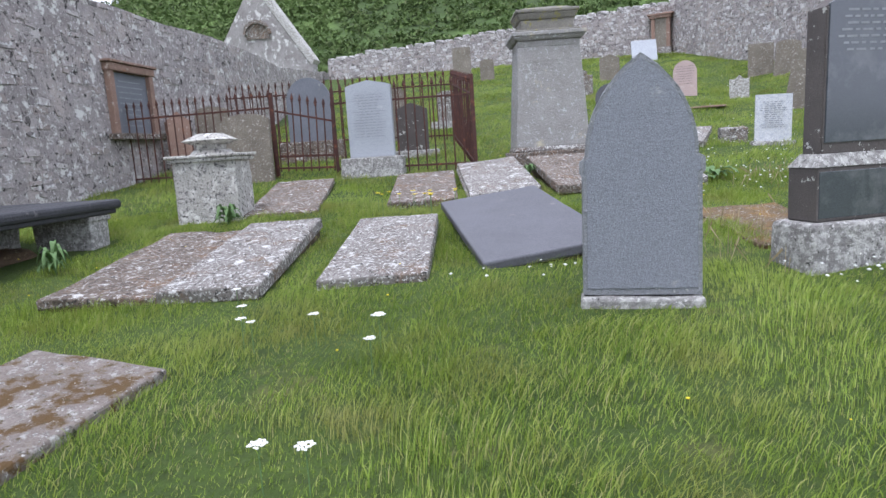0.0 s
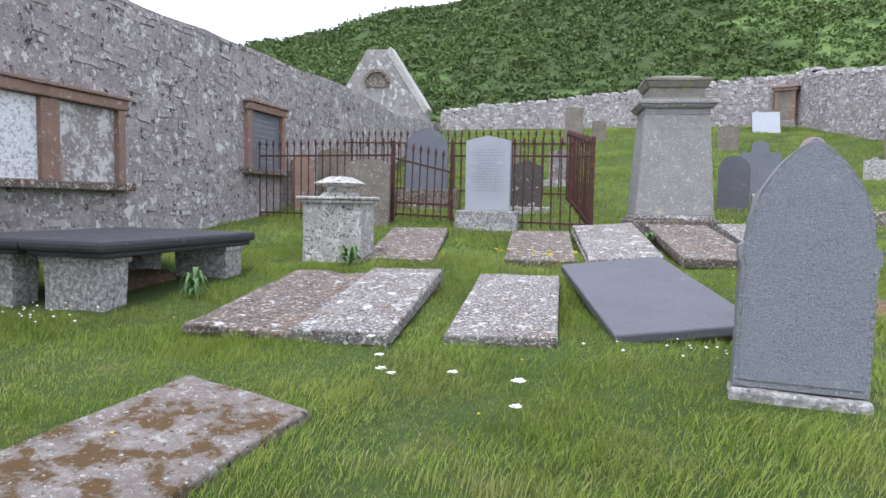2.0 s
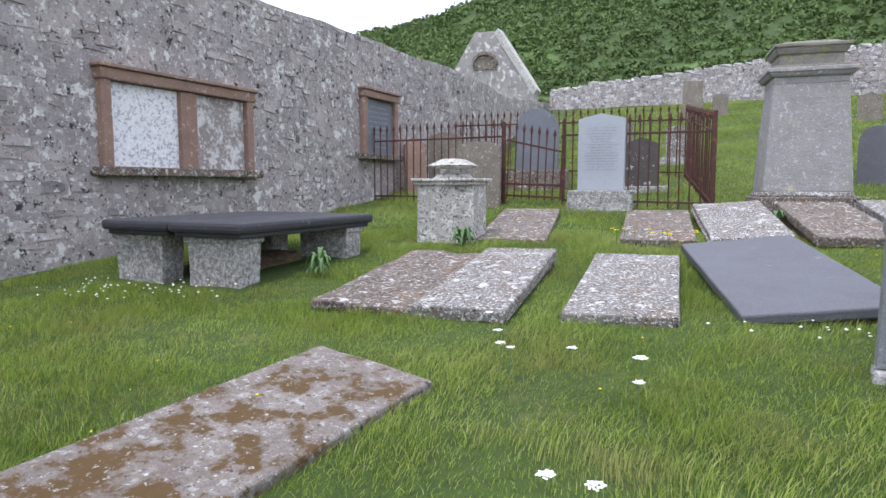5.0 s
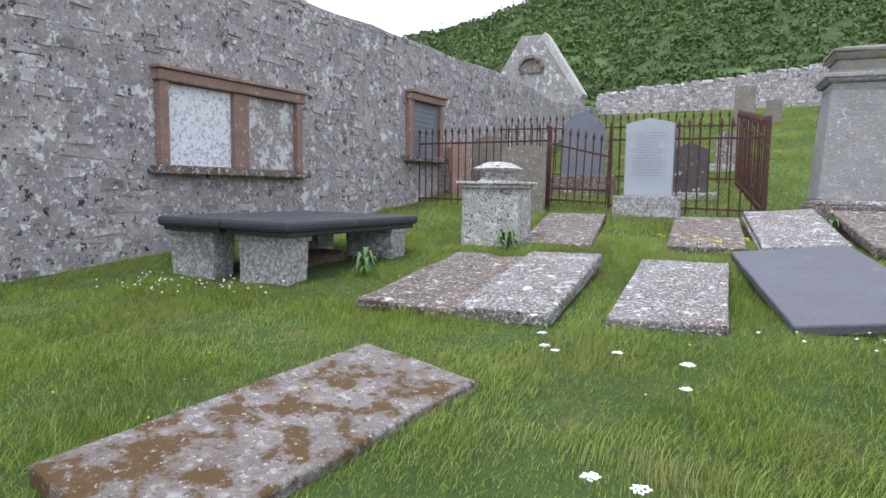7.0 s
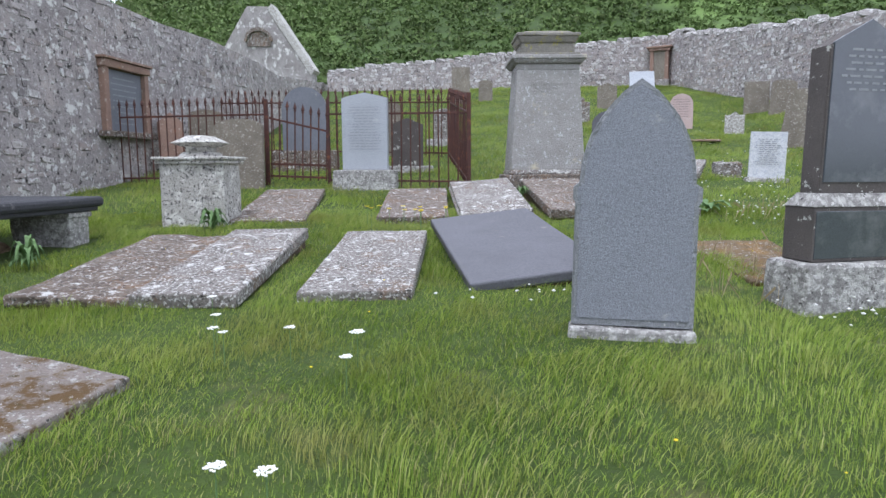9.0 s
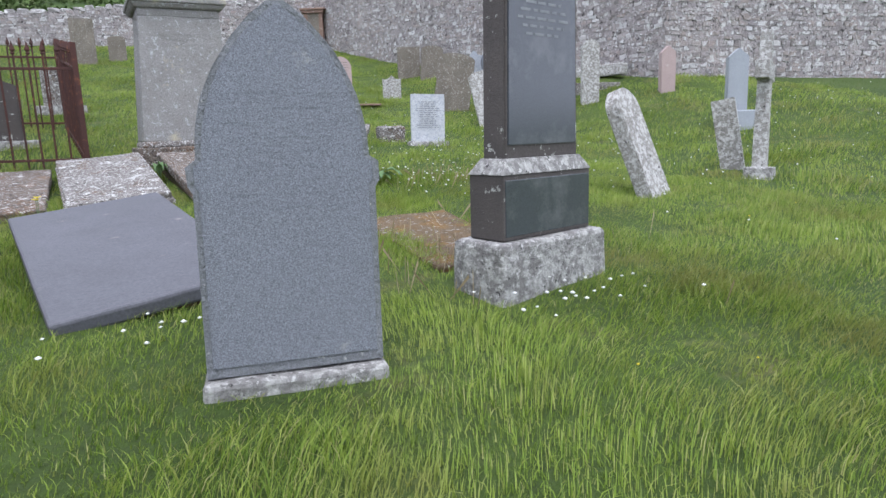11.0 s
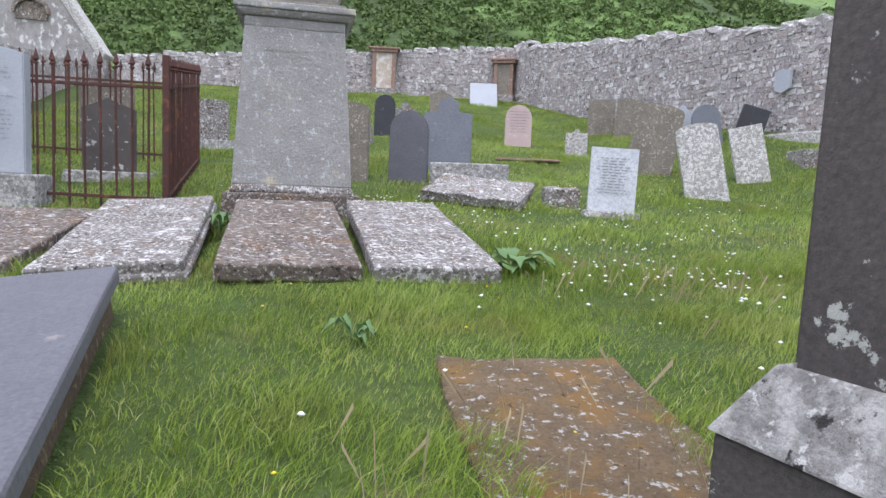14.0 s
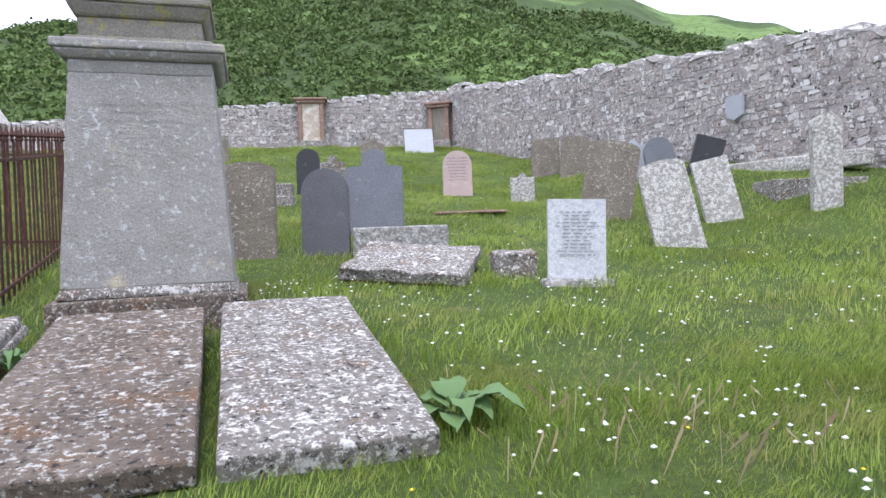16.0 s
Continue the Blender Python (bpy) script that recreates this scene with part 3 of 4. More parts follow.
def framed_panel(y0, width, z0, z1, panes, label):
    """A sandstone frame on the church wall round memorial panels; panes: (x0, x1, material, lines)."""
    ob = thing("memorial_panel", church_pose(y0, z0), label, "wall memorial")
    h, fr = z1 - z0, 0.14
    for x in (0, width - fr):
        part("jamb", box(fr, 0.16, h, x + fr / 2, -0.04, 0, 0.015, 1, 2, 0.004, x), M_RED, ob)
    part("lintel", box(width + 0.06, 0.2, 0.15, width / 2, -0.05, h - 0.02, 0.02, 1, 2, 0.005, 3), M_RED, ob)
    part("cornice", box(width + 0.14, 0.26, 0.05, width / 2, -0.06, h + 0.132, 0.012, 1, 2, 0.005, 5), M_RED, ob)
    part("sill", box(width + 0.2, 0.3, 0.12, width / 2, -0.06, -0.12, 0.02, 1, 3, 0.006, 4), M_SAND_BROWN, ob, "projecting lichened sill")
    for x0, x1, mat, rows in panes:
        part("panel", box(x1 - x0, 0.06, h - 0.03, (x0 + x1) / 2, 0.0, 0.002, 0.004), mat, ob)
        if x0 > fr + 0.1:
            part("mullion", box(0.3, 0.15, h - 0.03, x0 - 0.15, -0.035, 0.004, 0.012, 1, 2, 0.004), M_RED, ob)
        if rows:
            b = lettering((x1 - x0) * 0.85, h * 0.08, h * 0.88, -0.034, rows, random.Random(rows), 0.025)
            bmesh.ops.translate(b, verts=b.verts, vec=((x0 + x1) / 2, 0, 0))
            part("inscription", b, M_PALE_INK, ob, "lines of lettering")
    return ob


framed_panel(7.70, 2.74, 1.61, 2.74, [(0.14, 1.3, M_MARBLE, 0), (1.56, 2.6, M_PATCHY, 0)], "double red sandstone wall memorial, one white marble panel")
framed_panel(13.7, 1.42, 2.04, 3.24, [(0.14, 1.28, M_BLUE_SLATE, 9)], "red sandstone wall memorial with blue-grey slate panel")

# ---- graves nearest the church ----
ledger(-1.8, 3.58, 0.245, 0.87, 2.0, 0.09, M_MOSSY, "flat grave slab with brown moss and pale lichen", rz=-14, pitch=4, roll=6)
ledger(-1.36, 6.93, 0.55, 0.78, 2.28, 0.12, M_SAND, "raised lichened sandstone grave slab in grass", rz=-2, pitch=6.5, roll=-1)
ledger(-2.22, 7.05, 0.49, 0.95, 2.4, 0.08, M_SAND_BROWN, "broken brown flagstone grave slab", rz=-1, pitch=5, roll=1, rough_by=0.03)
ledger(-0.15, 7.0, 0.53, 0.84, 2.2, 0.14, M_SAND, "lichened grey sandstone grave slab in grass", rz=-2, pitch=6, roll=-1)
ledger(1.06, 7.42, 0.63, 1.12, 2.5, 0.09, M_SLATE, "smooth dark slate grave slab, tilted in grass", rz=7, pitch=7, roll=-6, rough_by=0.004)
ledger(3.27, 10.58, 0.96, 0.9, 2.4, 0.13, M_SAND, "white-lichened grave slab before the monument", rz=1, pitch=9, roll=0)
ledger(2.25, 10.58, 0.95, 0.94, 2.45, 0.12, M_SAND_BROWN, "brown grave slab before the monument", rz=2, pitch=8, roll=0)
ledger(1.13, 10.6, 0.93, 0.92, 2.3, 0.15, M_SAND, "tilted moulded sandstone grave slab", rz=2, pitch=9, roll=-4, moulded=True)
ledger(0.1, 10.5, 0.84, 0.9, 2.3, 0.1, M_SAND_BROWN, "low brown sandstone grave slab", rz=0, pitch=7, roll=0)
ledger(-1.85, 10.8, 0.81, 0.95, 2.6, 0.1, M_SAND_BROWN, "brown grave slab outside the railing gate", rz=4, pitch=7)
ledger(3.32, 7.0, 0.475, 0.85, 1.8, 0.06, M_SUNKEN, "sunken brown grave slab, half grown over", rz=-4, pitch=4, roll=0, supports=False, rough_by=0.03)


def table_tomb():
    z = G(-4.3, 7.2)
    ob = thing("table_tomb", pose(-4.5, 7.6, z - 0.02, 0, 0, -8) @ Matrix.Scale(0.87, 4), "black slate table tomb on carved grey stone supports", "tomb")
    for x, w in ((-0.52, 1.02), (0.52, 1.02)):
        b = join(box(w + 0.1, 2.75, 0.13, x * 1.1, 0, 0.58, 0.045, 1, 3, 0.004, x), box(w, 2.62, 0.07, x * 1.1, 0, 0.525, 0.02))
        part("slate_top", b, M_DARK_SLATE, ob, "black slate slab with a moulded edge")
    for x, y in ((-0.72, -1.0), (0.55, -1.02), (0.62, 1.0), (-0.7, 1.0)):
        s = part("support", box(0.78, 0.34, 0.62, x, y, -0.1, 0.02, 1.06, 3, 0.012, x + y), M_PLINTH, ob, "carved grey support block")
        part("capital", box(0.88, 0.42, 0.07, x, y, 0.455, 0.02), M_PLINTH, s)
    part("rubble_fill", box(1.2, 1.3, 0.3, -0.1, 0.1, -0.1, 0.1, 0.8, 4, 0.08, 2), M_EARTH, ob, "loose stones and earth beneath")


table_tomb()


def chest_tomb():
    x, y = -2.62, 9.65
    ob = thing("pedestal_tomb", pose(x, y, G(x, y), 0, 0, -3) @ Matrix.Scale(0.95, 4), "square white lichened pedestal tomb with a broken urn cap", "tomb")
    part("pedestal", box(0.86, 0.62, 0.92, 0, 0, -0.1, 0.02, 0.99, 3, 0.012, 1), M_WHITE_CHEST, ob)
    part("cornice", join(box(0.94, 0.7, 0.05, 0, 0, 0.80, 0.015, 1, 2, 0.006, 2), box(1.0, 0.76, 0.045, 0, 0, 0.85, 0.015, 1, 2, 0.006, 3)), M_WHITE_CHEST, ob, "moulded cornice")
    part("cap_base", join(box(0.5, 0.42, 0.07, 0.02, 0, 0.89, 0.02, 0.8, 2, 0.008), box(0.3, 0.3, 0.08, 0.02, 0, 0.955, 0.02, 1.1, 2, 0.008)), M_WHITE_CHEST, ob)
    part("cap", join(box(0.4, 0.36, 0.05, 0.02, 0, 1.03, 0.01, 1.55, 2, 0.008), box(0.62, 0.55, 0.1, 0.02, 0, 1.078, 0.02, 0.45, 2, 0.01)), M_WHITE_CHEST, ob, "worn pyramidal cap")


chest_tomb()

# ---- headstones by the path ----


def gothic_stone():
    x, y = 1.6, 5.12
    z = G(x, y)
    ob = thing("gothic_headstone", pose(x, y, z + 0.07, 0, 0.8, -10), "tall grey granite headstone with a pointed gothic top", "gravestone")
    h, w, th = 1.46, 0.71, 0.12
    part("foot", box(0.76, 0.24, 0.18, 0, 0, -0.19, 0.02, 0.97, 2, 0.01), M_PLINTH, ob, "low lichened foot stone")
    b = outline_slab(head_outline("gothic", w, h), th, 0.0, 0.0)
    roughen(b, 0.006, 14.0)
    part("stone_slab", b, M_GRANITE_EDGE, ob, "rough pitched granite edges")
    f = outline_slab([(px * 0.93, 0.04 + pz * 0.95) for px, pz in head_outline("gothic", w, h)], th + 0.012, 0.004)
    part("dressed_face", f, M_GRANITE, ob, "dressed grey granite face")
    part("inscription", lettering(0.54, 0.64, 1.13, -th / 2 - 0.0075, 9, random.Random(4), 0.005), M_GRANITE, ob, "faint cut lettering")


gothic_stone()


def black_stone():
    x, y = 3.27, 5.74
    ob = thing("black_headstone", pose(x, y, G(x, y), 0, 0.5, 13), "tall polished black granite headstone on a stepped base", "gravestone")
    part("plinth", box(0.97, 0.43, 0.50, 0, 0, -0.2, 0.03, 0.97, 3, 0.012), M_PLINTH, ob, "rough lichened plinth")
    d = part("die_block", box(0.79, 0.27, 0.37, 0, 0, 0.302, 0.008), M_BROWN_SIDE, ob, "weathered granite base block")
    part("die_front", box(0.765, 0.02, 0.32, 0, -0.131, 0.325, 0.004), M_BLACK, d, "polished black front")
    part("weathering", box(0.805, 0.285, 0.09, 0, 0, 0.672, 0.006, 0.84, taper_y=0.7), M_PLINTH, ob, "sloped lichened top of the base")
    pts = [(-0.33, 0), (0.33, 0), (0.315, 0.97), (0, 1.14), (-0.315, 0.97)]
    b = outline_slab(pts, 0.17, 0.008)
    bmesh.ops.translate(b, verts=b.verts, vec=(0, 0, 0.758))
    s = part("stone_slab", b, M_BROWN_SIDE, ob, "weathered granite sides")
    f = outline_slab([(px * 0.93, 0.05 + pz * 0.94) for px, pz in pts], 0.02, 0.004)
    bmesh.ops.translate(f, verts=f.verts, vec=(0, -0.083, 0.785))
    part("polished_face", f, M_BLACK, s, "polished black face")
    part("inscription", lettering(0.5, 1.42, 1.72, -0.0955, 7, random.Random(8), 0.014), M_PALE_INK, s, "rows of small pale lettering")


black_stone()


def monument():
    x, y, z = 2.26, 12.73, 1.08
    ob = thing("monument_pillar", pose(x, y, z, 0, 0, 0) @ Matrix.Scale(0.83, 4), "tall tapered grey sandstone pillar monument with a heavy cornice", "monument")
    part("footing", box(1.72, 1.5, 0.42, 0, 0, -0.3, 0.03, 1, 3, 0.015), M_SAND_BROWN, ob)
    part("base_step", box(1.58, 1.36, 0.1, 0, 0, 0.12, 0.03, 0.96, 2, 0.01), M_SAND, ob)
    part("shaft", box(1.5, 1.28, 1.98, 0, 0, 0.215, 0.015, 0.83, 4, 0.008, taper_y=0.83), M_OBELISK, ob)
    part("cornice", join(box(1.25, 1.06, 0.13, 0, 0, 2.19, 0.02), box(1.34, 1.14, 0.08, 0, 0, 2.318, 0.03, 1.1), box(1.5, 1.28, 0.09, 0, 0, 2.396, 0.02, 1, 3, 0.008)), M_OBELISK, ob, "moulded cornice")
    part("cap", join(box(1.28, 1.08, 0.05, 0, 0, 2.484, 0.02), box(1.08, 0.9, 0.2, 0, 0, 2.53, 0.02), box(1.12, 0.94, 0.13, 0, 0, 2.728, 0.03, 1.12), box(1.28, 1.08, 0.07, 0, 0, 2.856, 0.02, 1, 3, 0.012), box(1.1, 0.9, 0.06, 0, 0, 2.924, 0.03, 0.8, 3, 0.012)), M_CAPMOSS, ob, "lichened attic block")
    part("inscription", lettering(0.8, 1.0, 1.95, -0.562, 12, random.Random(2), 0.02), M_OBELISK, ob, "faint worn lettering")


monument()

headstone("peak", -0.85, 12.78, 0.8, 1.66, 0.15, M_BLUE_GRANITE, "pale blue-grey granite headstone on a white-lichened plinth", rz=-4, base=(1.12, 0.46, 0.33), rows=16, ink=M_PALE_INK)
headstone("low", -3.15, 13.05, 0.88, 1.25, 0.12, M_MOTTLE, "brown lichen-spotted headstone with rounded shoulders", rz=-3, lean=2)
# inside the railing
headstone("point", -0.22, 14.85, 0.66, 1.1, 0.16, M_BROWN_SIDE, "dark brown headstone with pointed white-edged top", rz=0, base=(1.1, 0.4, 0.12))
headstone("round", -2.45, 15.5, 0.95, 1.75, 0.14, M_BLUE_SLATE, "tall blue-grey slate headstone inside the railing", rz=0, base=(1.4, 0.5, 0.4), base_mat=M_SAND_BROWN)
headstone("low", -4.75, 16.0, 0.8, 1.3, 0.14, M_MOTTLE, "brown headstone against the church wall", rz=-6)
headstone("point", -5.2, 15.2, 0.5, 1.3, 0.14, M_RED, "worn red sandstone stone beside the wall memorial", rz=40, lean=6)
headstone("low", -0.9, 17.3, 0.85, 1.3, 0.14, M_MOTTLE, "grey rounded headstone at the back of the enclosure", rz=0)
headstone("low", 0.6, 18.9, 0.62, 0.95, 0.2, M_SAND, "lichened headstone with cornice behind the railing", rz=0, base=(1.0, 0.4, 0.15))
headstone("low", 3.0, 15.3, 0.72, 1.22, 0.12, M_MOTTLE, "mottled brown headstone beside the monument", rz=-16, lean=3)
headstone("round", 3.95, 15.05, 0.6, 1.1, 0.11, M_SLATE, "dark slate headstone with rounded carved top", rz=-18, lean=3, rows=0)
headstone("shoulder", 4.85, 16.4, 0.85, 1.32, 0.12, M_BLUE_SLATE, "blue-grey headstone with stepped shoulders", rz=-16, lean=3)
headstone("round", 7.62, 20.8, 0.66, 1.02, 0.12, M_PINK, "pink granite headstone with rounded top", rz=-16, lean=4, rows=8)
headstone("scroll", 8.59, 19.4, 0.5, 0.6, 0.1, M_PALE, "small pale scroll-topped headstone", rz=-20)
headstone("flat", 6.14, 12.62, 0.58, 0.86, 0.08, M_WHITE, "white marble tablet headstone with dark lettering", rz=-18, lean=5, tip=2, base=(0.72, 0.24, 0.06), rows=13, ink=M_PALE_INK)
headstone("low", 8.94, 16.75, 0.88, 1.38, 0.12, M_MOTTLE, "brown headstone leaning to one side", rz=-25, tip=9)
headstone("low", 8.6, 14.25, 0.64, 1.2, 0.12, M_PALE, "white-lichened headstone leaning sideways", rz=-25, tip=-12, lean=6)
headstone("flat", 10.3, 15.4, 0.56, 1.02, 0.12, M_PALE, "lichened square-topped headstone leaning sideways", rz=-25, tip=-12, lean=6)
headstone("round", 11.4, 14.5, 0.4, 1.42, 0.2, M_PALE, "narrow lichened pillar headstone with rounded head", rz=-30)
headstone("round", 6.22, 7.55, 0.5, 1.2, 0.16, M_PALE, "white-lichened headstone leaning over", rz=22, tip=-5, lean=20)
headstone("flat", 8.7, 8.5, 0.3, 0.95, 0.14, M_PALE, "narrow lichened headstone leaning behind the cross", rz=-55, tip=-10)
headstone("point", 11.3, 10.5, 0.34, 1.38, 0.24, M_BLUE_GRANITE, "slender grey obelisk headstone", rz=-40, base=(0.6, 0.5, 0.3), base_mat=M_BLUE_GRANITE)
headstone("point", 12.7, 13.4, 0.32, 1.0, 0.24, M_PINK, "small brown pointed pillar stone", rz=-30)
headstone("flat", 14.2, 9.0, 0.36, 0.95, 0.16, M_PALE, "thin lichened headstone far up the slope", rz=-50, tip=6)
headstone("round", 4.4, 21.9, 0.53, 1.04, 0.12, M_DARK_SLATE, "dark rounded headstone near the far wall", rz=-10)
headstone("shoulder", 5.1, 23.0, 0.6, 0.8, 0.12, M_SAND, "grey shouldered headstone near the far wall", rz=-10)
headstone("point", 6.6, 25.5, 0.7, 0.9, 0.14, M_MOTTLE, "weathered pointed headstone near the far wall", rz=-10)
headstone("flat", 8.9, 28.8, 1.0, 0.95, 0.14, M_BLUE_GRANITE, "pale square headstone leaning far back", rz=-10, lean=28)
headstone("flat", 1.3, 27.0, 0.7, 1.4, 0.14, M_MOTTLE, "plain brown slab headstone by the far wall", rz=-3)
headstone("low", 2.3, 27.6, 0.55, 0.8, 0.14, M_MOTTLE, "low worn headstone by the far wall", rz=-3)
headstone("flat", 10.7, 22.6, 0.74, 0.98, 0.14, M_MOTTLE, "corniced brown headstone up the slope", rz=-20)
headstone("low", 11.05, 21.7, 0.7, 1.02, 0.14, M_MOTTLE, "round-shouldered brown headstone up the slope", rz=-22, tip=4)
headstone("scroll", 11.2, 19.2, 0.6, 0.95, 0.12, M_BLUE_GRANITE, "grey scroll-topped headstone up the slope", rz=-22, tip=-3)
headstone("round", 11.5, 18.6, 0.62, 0.95, 0.12, M_BLUE_SLATE, "blue-grey rounded headstone leaning among others", rz=-22, tip=-10)
headstone("flat", 12.3, 18.4, 0.6, 0.75, 0.12, M_DARK_SLATE, "dark tilted headstone with white lichened top", rz=-22, tip=16)

# fallen and broken pieces
ledger(4.72, 13.65, G(4.72, 13.65) + 0.2, 1.35, 1.05, 0.13, M_SAND, "broken pale slab tilted on a stone block", rz=-28, pitch=14, roll=4, rough_by=0.03)
bl = thing("stone_block", pose(4.9, 14.95, G(4.9, 14.95), 0, 0, -16), "long white-lichened stone block", "stone block")
part("block", box(1.2, 0.5, 0.42, 0, 0, -0.06, 0.02, 1, 3, 0.012), M_PLINTH, bl)
bl = thing("stone_block", pose(5.75, 13.3, G(5.75, 13.3), 0, 0, -16), "broken rough stone stump", "stone block")
part("block", box(0.5, 0.4, 0.32, 0, 0, -0.06, 0.03, 0.9, 3, 0.03), M_SAND, bl)
ledger(7.0, 18.2, G(7.0, 18.2) + 0.05, 0.7, 1.3, 0.05, M_RED, "flat reddish slab in the grass", rz=70, pitch=0, roll=0, supports=False)
ledger(9.3, 18.3, G(9.3, 18.3) + 0.09, 0.7, 1.1, 0.12, M_SAND, "flat lichened slab set in the grass", rz=70, pitch=0, roll=0, supports=False)
ledger(12.2, 15.6, G(12.2, 15.6) + 0.1, 0.9, 1.5, 0.5, M_SAND, "broken pale slab against the slope", rz=70, pitch=0, roll=0, supports=False)
ledger(3.5, 20.6, G(3.5, 20.6) + 0.42, 0.9, 0.6, 0.5, M_SAND, "low table tomb with broken top", rz=-10, pitch=0, roll=0, supports=False, moulded=True)


def cross():
    x, y = 8.37, 7.86
    ob = thing("cross_headstone", pose(x, y, G(x, y), 0, 3, 30), "tall narrow lichened stone cross on a small foot", "gravestone")
    part("foot", box(0.5, 0.36, 0.22, 0, 0, -0.08, 0.02, 0.9, 2, 0.01), M_PLINTH, ob)
    part("shaft", box(0.26, 0.17, 1.68, 0, 0, 0.12, 0.015, 0.8, 3, 0.006), M_PALE, ob)
    part("arm", box(0.72, 0.16, 0.22, 0, 0, 1.2, 0.015), M_PALE, ob)


cross()


def wall_monument(x, y, rz, w, h, face_mat, label):
    ob = thing("wall_monument", pose(x, y, G(x, y), 0, 0, rz), label, "wall memorial")
    for s in (-1, 1):
        part("pilaster", box(0.16, 0.3, h, s * (w / 2 - 0.08), 0, -0.1, 0.015, 1, 2, 0.006), M_RED, ob)
    part("panel", box(w - 0.3, 0.2, h, 0, 0, -0.1, 0.01), face_mat, ob)
    part("plinth", box(w + 0.1, 0.4, 0.45, 0, 0, -0.2, 0.02, 1, 2, 0.01), M_SAND, ob)
    part("cornice", join(box(w + 0.12, 0.4, 0.12, 0, 0, h - 0.1, 0.02), box(w + 0.3, 0.5, 0.08, 0, 0, h + 0.018, 0.02)), M_RED, ob, "projecting red cornice")
    return ob


M_CREAM = stone("cream_panel_stone", (0.52, 0.45, 0.37), (0.45, 0.36, 0.28), [((0.6, 0.57, 0.52), 4.0, 0.5, 0.1)], bump=0.3)
wall_monument(5.5, 31.75, -9, 0.95, 1.75, M_CREAM, "red sandstone wall monument with a pale panel")
wall_monument(10.3, 30.95, -30, 0.8, 1.6, M_MOTTLE, "red sandstone niche monument in the wall corner")
pl = thing("wall_plaque", pose(13.0, 18.2, 3.75, 0, 0, -79) @ Matrix.Diagonal((0.8, 1, 0.8, 1)), "pale blue-grey shield plaque on the boundary wall", "plaque")
part("plate", outline_slab([(-0.26, 0.12), (0, 0), (0.26, 0.12), (0.26, 0.62), (0, 0.68), (-0.26, 0.62)], 0.08, 0.01), M_BLUE_GRANITE, pl)
kb = thing("kerb_stone", pose(12.95, 17.0, G(12.95, 17.0), 0, 0, -79), "pale horizontal kerb stone at the wall foot", "kerb")
part("kerb", box(3.4, 0.3, 0.3, 0, 0, -0.1, 0.03, 1, 4, 0.03), M_PALE, kb)

# ---- railing ----


def bar_mesh(h):
    b = bmesh.new()
    bmesh.ops.create_cone(b, segments=7, radius1=0.0135, radius2=0.0135, depth=h, cap_ends=True)
    bmesh.ops.translate(b, verts=b.verts, vec=(0, 0, h / 2))
    return b


def finial_mesh():
    b = bmesh.new()
    rings = [(0.0, 0.013), (0.02, 0.03), (0.035, 0.014), (0.06, 0.036), (0.09, 0.026), (0.17, 0.002)]
    rs = [[b.verts.new((r * math.cos(k * math.pi / 3.5), r * math.sin(k * math.pi / 3.5) * 0.7, z)) for k in range(7)] for z, r in rings]
    for p, q in zip(rs, rs[1:]):
        for k in range(7):
            b.faces.new((p[k], p[(k + 1) % 7], q[(k + 1) % 7], q[k]))
    return b


